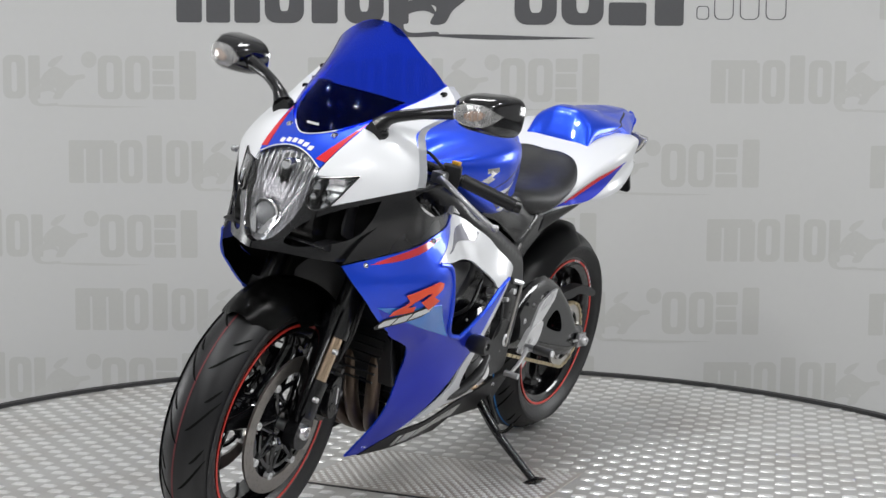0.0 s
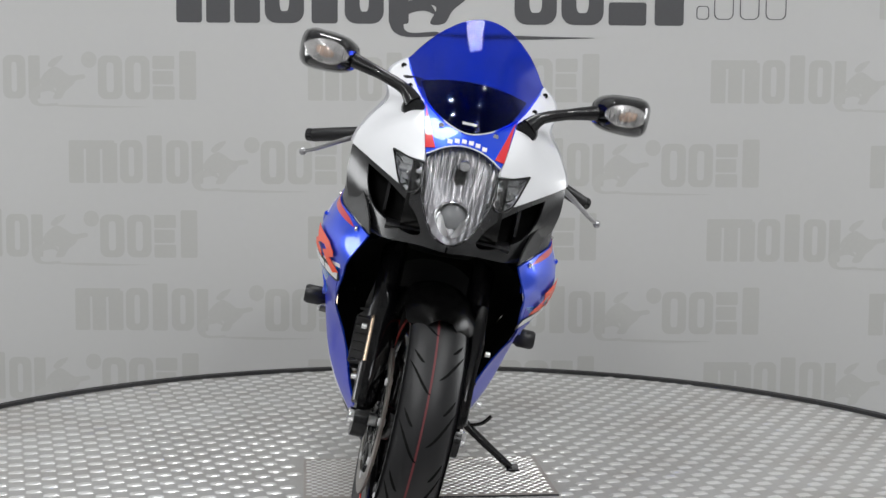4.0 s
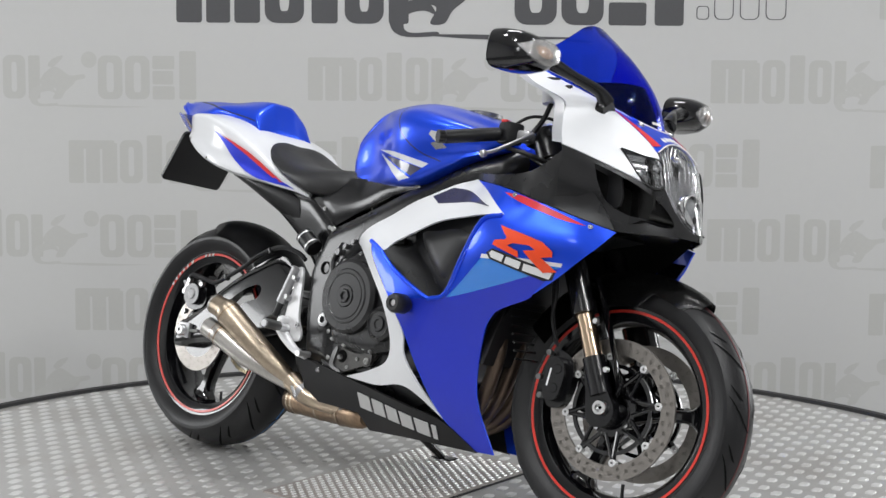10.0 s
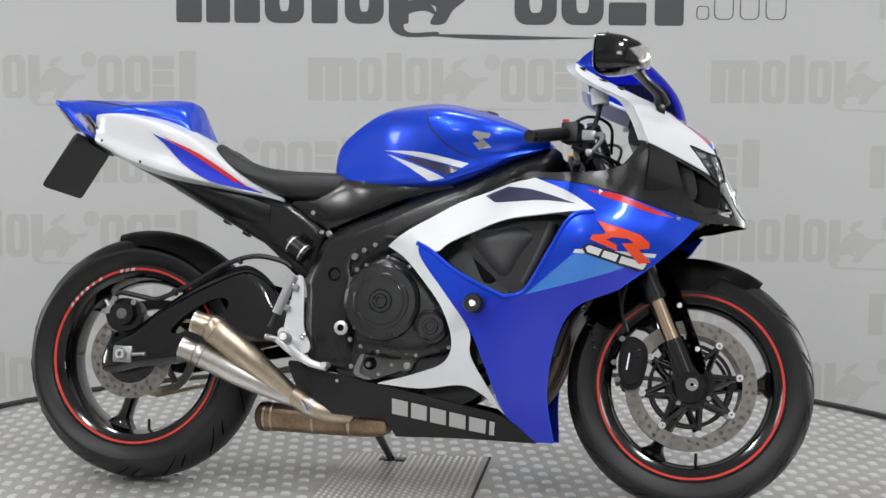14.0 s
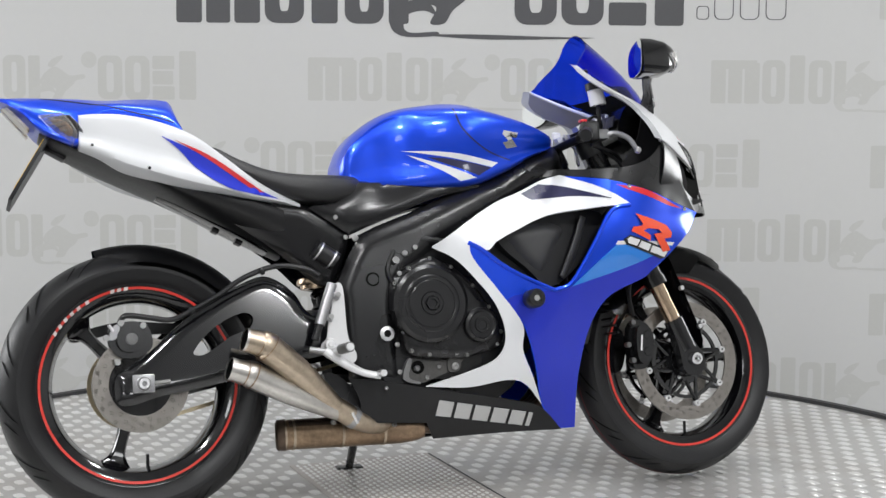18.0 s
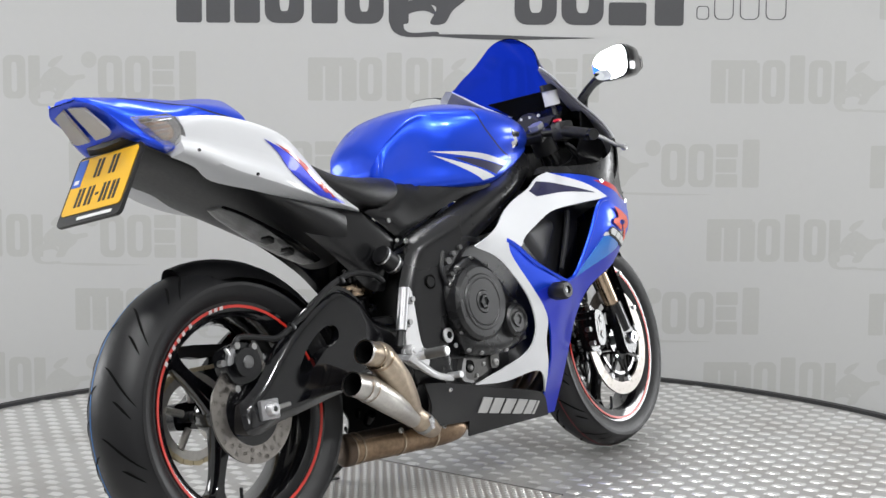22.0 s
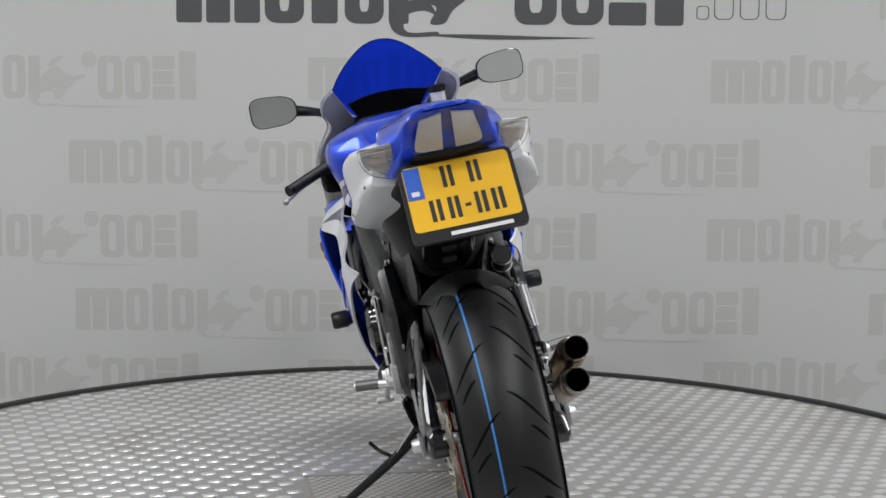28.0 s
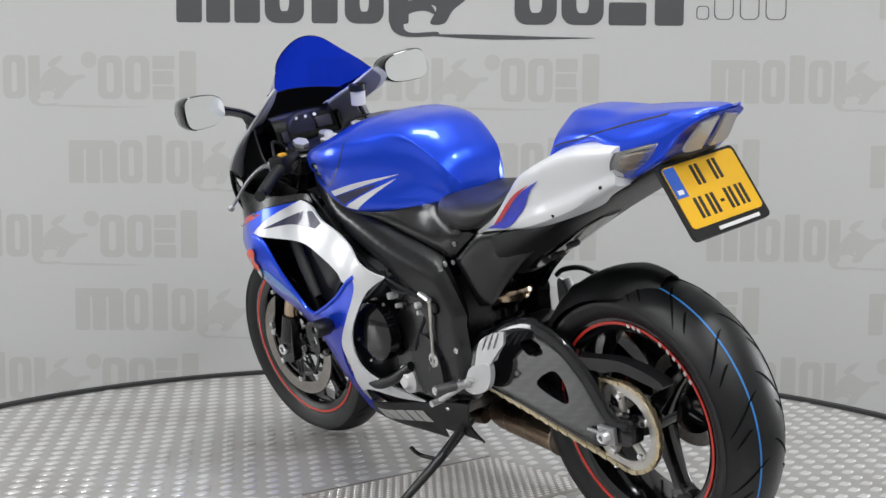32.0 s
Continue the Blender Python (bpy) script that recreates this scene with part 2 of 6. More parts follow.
def loft(stations, n=5, m=5, caps=True):
    """Rings that each list the same number of (x, y, z) points for one half, from top to bottom; mirrored and smoothed both ways."""
    rings = []
    for half in stations:
        line = spline3(half, m)
        rings.append(line + [Vector((p.x, -p.y, p.z)) for p in reversed(line[1:-1])])
    cols = [spline3([r[i] for r in rings], n) for i in range(len(rings[0]))]
    return grid_mesh([[c[j] for c in cols] for j in range(len(cols[0]))], True, caps)


def tube_mesh(pts, radii, sides=12, n=5, caps=True, squash=1.0):
    line = spline3(pts, n) if n > 1 else [Vector(p) for p in pts]
    if not isinstance(radii, (list, tuple)):
        radii = [radii] * len(pts)
    rad = [radii[min(len(pts) - 1, i // n)] + (radii[min(len(pts) - 1, i // n + 1)] - radii[min(len(pts) - 1, i // n)]) * ((i % n) / n) for i in range(len(line))]
    rings, up = [], None
    for i, p in enumerate(line):
        d = (line[min(i + 1, len(line) - 1)] - line[max(i - 1, 0)]).normalized()
        if up is None:
            up = d.orthogonal().normalized()
        up = (up - d * up.dot(d)).normalized()
        w = d.cross(up)
        rings.append([p + (up * math.cos(a) + w * math.sin(a) * squash) * rad[i] for a in [j * math.tau / sides for j in range(sides)]])
    return grid_mesh(rings, True, caps)


def lathe_mesh(profile, centre=(0, 0, 0), axis="y", n=48, closed=False, span=math.tau):
    """Turn a profile of (radius, along) round an axis through centre. closed: the profile is a ring."""
    c = Vector(centre)
    rings = []
    full = abs(span - math.tau) < 1e-6
    for r, h in profile:
        ring = []
        for i in range(n if full else n + 1):
            a = i * span / n
            u, v = r * math.cos(a), r * math.sin(a)
            ring.append(c + Vector({"y": (u, h, v), "x": (h, u, v), "z": (u, v, h)}[axis]))
        rings.append(ring)
    if closed:
        rings.append(rings[0])
    bm = grid_mesh(rings, full, False)
    bmesh.ops.remove_doubles(bm, verts=bm.verts, dist=1e-6)
    if not closed and full:
        bmesh.ops.holes_fill(bm, edges=[e for e in bm.edges if e.is_boundary])
    return bm


def rod_mesh(a, b, r, sides=12, r2=None, bevel=0.0):
    bm = tube_mesh([a, b], [r, r if r2 is None else r2], sides, 1)
    return bm


def block_mesh(centre, size, bevel=0.004, turn=None, seg=2):
    bm = bmesh.new()
    bmesh.ops.create_cube(bm, size=1)
    bmesh.ops.scale(bm, verts=bm.verts, vec=size)
    if bevel:
        bmesh.ops.bevel(bm, geom=bm.edges, offset=bevel, segments=seg, affect="EDGES", profile=0.6)
    if turn is not None:
        bmesh.ops.rotate(bm, verts=bm.verts, matrix=Euler([radians(a) for a in turn]).to_matrix())
    bmesh.ops.translate(bm, verts=bm.verts, vec=centre)
    return bm


def slab_mesh(outline, y0, y1, bevel=0.004, n=4, holes=()):
    """A side-view outline (x, z) as a solid plate between two widths y0 and y1."""
    bm = panel_mesh(outline, lambda a, b: (a, y1, b), 0, 0.001, holes, step=0.5, n=n)
    lo, hi = min(y0, y1), max(y0, y1)
    for v in bm.verts:
        v.co.y = y1 if abs(v.co.y - y1) < 1e-5 else y0
    if bevel:
        es = [e for e in bm.edges if len(e.link_faces) == 2 and abs(e.verts[0].co.y - e.verts[1].co.y) < 1e-6 and e.calc_face_angle(0) > 1.0]
        bmesh.ops.recalc_face_normals(bm, faces=bm.faces)
        bmesh.ops.bevel(bm, geom=es, offset=bevel, segments=2, affect="EDGES", profile=0.6, clamp_overlap=True)
    return bm


def edge_distance(ring):
    """Distance of a point from the nearest edge of a closed line."""
    a = np.array([v[:2] for v in ring], float)
    d = np.roll(a, -1, 0) - a
    l2 = np.maximum((d * d).sum(1), 1e-12)

    def f(x, z):
        p = np.array((x, z))
        t = np.clip(((p - a) * d).sum(1) / l2, 0, 1)
        return float(np.sqrt((((a + d * t[:, None]) - p) ** 2).sum(1).min()))
    return f


def pillow_mesh(outline, y0, y1, round_in=0.02, drop=0.012, holes=(), step=0.012, n=5, tilt=0.0, level=0.4):
    """A side-view outline as a casting between y0 and y1 whose outer face swells away from its edges."""
    near = edge_distance(spline(outline, n))
    bm = panel_mesh(outline, lambda a, b: (a, y1, b), 0, 0.001, holes, step, n)
    s = 1 if y1 > y0 else -1
    for v in bm.verts:
        if abs(v.co.y - y1) < 1e-5:
            k = max(0.0, 1 - near(v.co.x, v.co.z) / round_in)
            v.co.y = y1 - s * (drop * k * k + tilt * (v.co.z - level))
        else:
            v.co.y = y0
    return bm


# ---- the studio ----
def plain_box(name, lo, hi, mat, label, kind="structure"):
    c = [(a + b) / 2 for a, b in zip(lo, hi)]
    ob = part(name, block_mesh(c, [b - a for a, b in zip(lo, hi)], 0.0), mat, None, smooth=0)
    return tagged(ob, label, "", "", kind)


FLOOR = -0.46
plain_box("floor", (-5, -4, FLOOR - 0.1), (5, WALL + 0.3, FLOOR), ROOMFLOOR, "grey concrete studio floor below the turntable")
plain_box("wall_west", (-5.1, -4, FLOOR), (-5, WALL, 3.7), PALEWALL, "plain grey studio wall")
plain_box("wall_east", (5, -4, FLOOR), (5.1, WALL, 3.7), PALEWALL, "plain grey studio wall")
plain_box("wall_south", (-5, -4.1, FLOOR), (5, -4, 3.7), SOUTHWALL, "plain pale grey studio wall behind the camera")
plain_box("ceiling", (-5, -4, 3.7), (5, WALL + 0.3, 3.8), PALEWALL, "plain off-white studio ceiling")
backdrop = plain_box("backdrop", (-5, WALL, FLOOR), (5, WALL + 0.05, 3.7), BANNER, "light grey vinyl backdrop printed with rows of grey wordmarks")


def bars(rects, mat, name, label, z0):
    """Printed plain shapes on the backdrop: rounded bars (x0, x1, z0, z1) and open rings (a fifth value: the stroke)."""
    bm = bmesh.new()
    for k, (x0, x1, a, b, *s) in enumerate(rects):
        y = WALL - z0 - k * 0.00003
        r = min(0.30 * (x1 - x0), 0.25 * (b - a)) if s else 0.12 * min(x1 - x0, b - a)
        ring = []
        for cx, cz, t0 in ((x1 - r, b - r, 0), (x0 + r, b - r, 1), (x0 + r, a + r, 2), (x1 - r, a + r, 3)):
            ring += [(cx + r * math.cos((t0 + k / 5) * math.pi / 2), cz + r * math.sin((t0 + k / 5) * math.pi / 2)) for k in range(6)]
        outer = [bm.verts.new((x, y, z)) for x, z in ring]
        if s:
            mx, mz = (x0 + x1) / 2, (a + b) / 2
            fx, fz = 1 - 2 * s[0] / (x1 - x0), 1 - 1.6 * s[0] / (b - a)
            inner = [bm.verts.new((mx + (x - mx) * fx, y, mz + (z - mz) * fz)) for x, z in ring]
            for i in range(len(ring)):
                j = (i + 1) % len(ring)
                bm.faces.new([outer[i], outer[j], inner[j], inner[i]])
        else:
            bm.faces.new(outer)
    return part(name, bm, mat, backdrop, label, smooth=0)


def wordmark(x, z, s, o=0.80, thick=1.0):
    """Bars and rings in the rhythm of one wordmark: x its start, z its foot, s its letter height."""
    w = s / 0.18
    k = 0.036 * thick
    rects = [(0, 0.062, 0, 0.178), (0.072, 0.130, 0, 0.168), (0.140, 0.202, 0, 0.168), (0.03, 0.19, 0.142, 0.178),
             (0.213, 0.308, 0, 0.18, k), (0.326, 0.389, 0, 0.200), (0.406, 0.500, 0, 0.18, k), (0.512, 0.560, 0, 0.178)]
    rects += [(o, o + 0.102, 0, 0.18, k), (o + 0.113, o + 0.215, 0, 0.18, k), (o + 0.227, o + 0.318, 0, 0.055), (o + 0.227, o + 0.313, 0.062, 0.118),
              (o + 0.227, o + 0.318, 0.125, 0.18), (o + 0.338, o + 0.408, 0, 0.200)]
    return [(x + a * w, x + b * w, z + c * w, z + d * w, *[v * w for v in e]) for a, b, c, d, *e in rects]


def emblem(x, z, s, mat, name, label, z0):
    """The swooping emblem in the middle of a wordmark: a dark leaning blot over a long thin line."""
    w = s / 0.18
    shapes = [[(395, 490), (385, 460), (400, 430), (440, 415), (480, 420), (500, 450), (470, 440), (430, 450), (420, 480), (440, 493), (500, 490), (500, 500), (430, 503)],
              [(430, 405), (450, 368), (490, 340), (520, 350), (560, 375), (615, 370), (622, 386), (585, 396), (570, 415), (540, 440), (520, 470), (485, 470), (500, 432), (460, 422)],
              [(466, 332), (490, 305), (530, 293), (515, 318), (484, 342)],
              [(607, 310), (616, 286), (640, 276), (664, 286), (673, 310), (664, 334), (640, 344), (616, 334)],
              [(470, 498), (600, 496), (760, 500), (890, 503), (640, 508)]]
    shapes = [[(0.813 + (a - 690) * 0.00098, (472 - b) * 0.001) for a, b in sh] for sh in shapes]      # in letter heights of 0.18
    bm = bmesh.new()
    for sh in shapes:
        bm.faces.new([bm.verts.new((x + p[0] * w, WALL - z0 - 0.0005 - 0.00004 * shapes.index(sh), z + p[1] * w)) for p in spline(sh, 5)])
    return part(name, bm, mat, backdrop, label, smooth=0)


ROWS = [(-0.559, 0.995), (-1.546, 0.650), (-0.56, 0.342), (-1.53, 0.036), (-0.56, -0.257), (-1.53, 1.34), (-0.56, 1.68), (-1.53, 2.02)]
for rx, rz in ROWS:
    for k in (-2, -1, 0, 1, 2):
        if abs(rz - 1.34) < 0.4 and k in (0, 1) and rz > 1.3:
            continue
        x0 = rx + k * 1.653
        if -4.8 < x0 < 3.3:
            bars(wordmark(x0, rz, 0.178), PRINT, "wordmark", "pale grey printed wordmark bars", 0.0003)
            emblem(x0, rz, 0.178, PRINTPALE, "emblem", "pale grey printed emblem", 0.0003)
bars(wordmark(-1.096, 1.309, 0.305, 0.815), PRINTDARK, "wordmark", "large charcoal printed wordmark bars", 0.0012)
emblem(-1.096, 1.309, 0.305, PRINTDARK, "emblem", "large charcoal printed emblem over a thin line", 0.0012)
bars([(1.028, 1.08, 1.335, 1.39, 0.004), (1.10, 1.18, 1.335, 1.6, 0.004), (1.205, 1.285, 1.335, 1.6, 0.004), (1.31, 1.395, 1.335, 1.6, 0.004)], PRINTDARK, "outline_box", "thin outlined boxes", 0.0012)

# ceiling softboxes
def softbox(x, y, z):
    ob = tagged(new("ceiling_softbox"), "white rectangular softbox hung under the ceiling", "studio light", "ceiling softboxes")
    ob.location = (x, y, z)
    part("housing", block_mesh((0, 0, 0.05), (0.44, 0.36, 0.1), 0.01), PLASTIC, ob)
    part("hanger", rod_mesh((0, 0, 0.1), (0, 0, 0.16), 0.012), PLASTIC, ob)
    return ob


for lx, ly, lz, watts in LAMPS:
    softbox(lx, ly, lz)
over = tagged(new("overhead_softbox"), "long white softbox hung over the turntable", "studio light")
over.location = OVERHEAD
part("housing", block_mesh((0, 0, 0.05), (1.0, 0.6, 0.1), 0.01), PLASTIC, over)
for k in (-0.4, 0.4):
    part("hanger", rod_mesh((k, 0, 0.1), (k, 0, 0.16), 0.012), PLASTIC, over)


def standing_softbox(x, y, z, aim, w, h):
    ob = tagged(new("standing_softbox"), "out-of-view black softbox with white front on a light stand", "studio light", "standing softboxes")
    ob.location = (x, y, FLOOR)
    d = (Vector(aim) - Vector((x, y, z))).normalized()
    turn = d.to_track_quat("-Z", "Y").to_matrix().to_4x4()
    c = Vector((0, 0, z - FLOOR))
    bm = block_mesh((0, 0, 0.09), (w + 0.06, h + 0.06, 0.14), 0.01)
    bmesh.ops.transform(bm, verts=bm.verts, matrix=Matrix.Translation(c) @ turn)
    part("housing", bm, PLASTIC, ob)
    part("pole", rod_mesh((0, 0, 0.25), c - d * 0.1, 0.016), PLASTIC, ob)
    for k in range(3):
        a = k * math.tau / 3
        part("leg", rod_mesh((0, 0, 0.5), (0.42 * math.cos(a), 0.42 * math.sin(a), 0.01), 0.010), PLASTIC, ob)
    return ob




for lx, ly, lz in SIDES:
    standing_softbox(lx, ly, lz, (0, 3.7, 0.6), 1.3 if lx < 0 else 1.0, 1.3)
# housings for the added front fill lamps, never in view
for lx, ly, lz in FRONT_FILLS:
    standing_softbox(lx, ly, lz, (lx * 0.2, 3.8, 0.6), 0.9, 0.9)

# ---- the turntable ----
TABLE = tagged(new("turntable"), "round raised turntable with aluminium tread plate and black edge", "turntable")
TABLE.location = (*AXIS, 0)
part("deck", lathe_mesh([(0.0, -0.05), (RADIUS, -0.05), (RADIUS, -0.004), (0.0, -0.004)], axis="z", n=128), TREAD, TABLE, "aluminium deck")
part("edge_trim", lathe_mesh([(RADIUS - 0.004, -0.05), (RADIUS + 0.022, -0.05), (RADIUS + 0.022, 0.008), (RADIUS - 0.004, 0.008)], axis="z", n=128, closed=True), RIMBLACK, TABLE, "black rubber edge")
part("skirt", lathe_mesh([(RADIUS - 0.06, FLOOR), (RADIUS - 0.03, FLOOR), (RADIUS - 0.03, -0.05), (RADIUS - 0.06, -0.05)], axis="z", n=96, closed=True), RIMBLACK, TABLE)


def lugs(pitch_x, pitch_y, half_l, half_w, height, test, angle, base, phase):
    """Raised lozenges in staggered rows."""
    verts, faces = [], []
    ca, sa = math.cos(radians(angle)), math.sin(radians(angle))
    nx, ny = int(3.5 / pitch_x), int(3.5 / pitch_y)
    for j in range(-ny // 2, ny // 2 + 1):
        for i in range(-nx // 2, nx // 2 + 1):
            u, v = (i + 0.5 * (j % 2)) * pitch_x + phase[0], j * pitch_y + phase[1]
            x, y = u * ca - v * sa, u * sa + v * ca
            if not test(x, y):
                continue
            s = len(verts)
            shape = [(-1, -0.35), (-0.72, -1), (0.72, -1), (1, -0.35), (1, 0.35), (0.72, 1), (-0.72, 1), (-1, 0.35)]
            for k, h in ((1.0, base), (0.72, base + height)):
                for a, b in shape:
                    p, q = u + a * half_l * k, v + b * half_w * k
                    verts.append((p * ca - q * sa, p * sa + q * ca, h))
            faces += [[s + a, s + (a + 1) % 8, s + 8 + (a + 1) % 8, s + 8 + a] for a in range(8)] + [[s + 8 + a for a in range(8)]]
    return verts, faces


def stuff_part(name, verts, faces, mat, parent, label):
    me = bpy.data.meshes.new(name)
    me.from_pydata(verts, [], faces)
    me.materials.append(mat)
    ob = new(name, me)
    ob.parent = parent
    return tagged(ob, label, "", "", "stuff")


HATCH = (-0.08, 0.017, 0.32, 0.20, 74.5)      # centre, half sizes and turn of the middle plate


def on_hatch(x, y, grow=0.0):
    a = radians(-HATCH[4])
    u, v = x - HATCH[0], y - HATCH[1]
    p, q = u * math.cos(a) - v * math.sin(a), u * math.sin(a) + v * math.cos(a)
    return abs(p) < HATCH[2] + grow and abs(q) < HATCH[3] + grow


LUGTURN = -4.0
stuff_part("tread_lug", *lugs(0.0842, 0.0414, 0.0135, 0.0195, 0.0028, lambda x, y: math.hypot(x, y) < RADIUS - 0.02 and not on_hatch(x, y, 0.015), LUGTURN, -0.004, (0.0525, 0.0145)), LUG, TABLE, "raised aluminium tread lozenges")
hatch = part("centre_plate", block_mesh((0, 0, -0.004), (2 * HATCH[2], 2 * HATCH[3], 0.007), 0.001), WORN, TABLE, "worn brownish centre plate of fine tread")
hatch.matrix_basis = pose(HATCH[0], HATCH[1], 0, 0, 0, HATCH[4])
seam = part("plate_seam", block_mesh((0, -HATCH[3] - 0.004, -0.0035), (2 * HATCH[2], 0.007, 0.004), 0.0), RIMBLACK, TABLE, "black open seam")
seam.matrix_basis = hatch.matrix_basis.copy()
stuff_part("fine_lug", *lugs(0.027, 0.0165, 0.0080, 0.0042, 0.0020, lambda x, y: on_hatch(x, y, -0.012), HATCH[4], -0.0005, (0, 0)), LUG, TABLE, "fine raised tread pips")


# ---- the motorcycle: x forward from the rear axle, y to its left, z up from the ground ----
STAND = Matrix.Translation((-0.7265, 0.1945, 0.310)) @ pose(0, 0, 0, 0, 0, HEADING) @ pose(0, 0, 0, -LEAN) @ Matrix.Translation((0, 0, -0.315))
STEERM = Matrix.Translation((1.36, 0, .32)) @ Matrix.Rotation(radians(STEER), 4, Vector((-.4027, 0, .9153))) @ Matrix.Translation((-1.36, 0, -.32))   # turned about the steering head
BIKE = tagged(new("motorcycle"), "blue and white sport motorcycle leaning on its side stand", "motorcycle")
BIKE.location = (*AXIS, 0)

SIDE = sheet([(1.38, .686, .180), (1.33, .70, .203), (1.195, .738, .237), (1.029, .774, .184), (.92, .74, .200), (.80, .67, .208), (.685, .605, .196), (1.295, .622, .230),
              (1.355, .609, .197), (1.353, .664, .206), (1.317, .581, .201), (1.285, .560, .208), (1.20, .644, .266), (1.196, .69, .258), (1.156, .606, .264), (1.126, .671, .262), (1.136, .707, .253),
              (.987, .494, .236), (.911, .463, .232), (.85, .54, .235), (.759, .604, .232), (1.127, .459, .19), (1.083, .392, .165),
              (1.052, .271, .13), (1.053, .149, .06), (.9, .35, .204), (.857, .316, .188), (.66, .274, .152), (.565, .274, .150), (.48, .25, .145), (.95, .21, .12),
              (.81, .157, .085), (.69, .147, .075), (.9, .262, .165), (1.28, .80, .235), (1.1, .80, .205), (.683, .600, .188)])
HALF_NOSE = [(.05, .94, 1.368), (.056, .876, 1.452), (.026, .728, 1.514), (.125, .866, 1.41), (.23, .858, 1.305), (.173, .827, 1.38), (.155, .69, 1.395), (.125, .971, 1.30),
             (.165, 1.058, 1.115), (.10, .73, 1.462), (.2, .76, 1.345), (.22, .72, 1.27),
             (.190, 1.03, 1.125), (.197, .99, 1.18), (.192, .955, 1.245)]
HALF_WS = [(.156, 1.058, 1.115), (.113, 1.13, 1.15), (.09, 1.0, 1.30), (.07, .955, 1.35), (.06, 1.16, 1.172)]
SCREENF = sheet([(0, .932, 1.378), (0, 1.03, 1.342), (0, 1.10, 1.275), (0, 1.175, 1.178)] + HALF_WS + [(-a, b, c) for a, b, c in HALF_WS])
EDGE = [(.130, 1.014), (.104, .978), (.073, .953)]
HALF_NOSE = HALF_NOSE + [(a, b, SCREENF(a, b) - .007) for a, b in EDGE]
NOSE = sheet([(0, .699, 1.53), (0, .767, 1.505), (0, .83, 1.475), (0, .9, 1.435), (0, .94, 1.387)] + HALF_NOSE + [(-a, b, c) for a, b, c in HALF_NOSE])


def side_place(x, z):
    return (x, -SIDE(x, z), z)


def nose_place(y, z):
    return (NOSE(y, z), y, z)


def mirrored(bm):
    b2 = bm.copy()
    for v in b2.verts:
        v.co.y = -v.co.y
    return b2


def both(name, bm, mat, parent=None, label="", smooth=40):
    """The same part on the right and, mirrored, on the left."""
    other = mirrored(bm)
    return part(name, bm, mat, parent or BIKE, label, smooth), part(name, other, mat, parent or BIKE, label, smooth)


def side_panels(name, outline, mat, lift=0.0, thick=0.004, parents=None, holes=(), label="", place=side_place, step=0.02):
    bm = panel_mesh(outline, place, lift, thick, holes, step)
    other = mirrored(bm)
    pr, pl = parents or (BIKE, BIKE)
    return part(name, bm, mat, pr, label), part(name, other, mat, pl, label)


def bolts(name, places, r, mat, parent, axis="y", h=0.006):
    for p in places:
        s = 1 if p[1] > 0 else -1
        part(name, lathe_mesh([(0, 0), (r, 0), (r, s * h * 0.6), (r * 0.7, s * h), (r * 0.45, s * h), (r * 0.4, s * h * 0.5), (0, s * h * 0.5)], p, axis, 10), mat, parent)


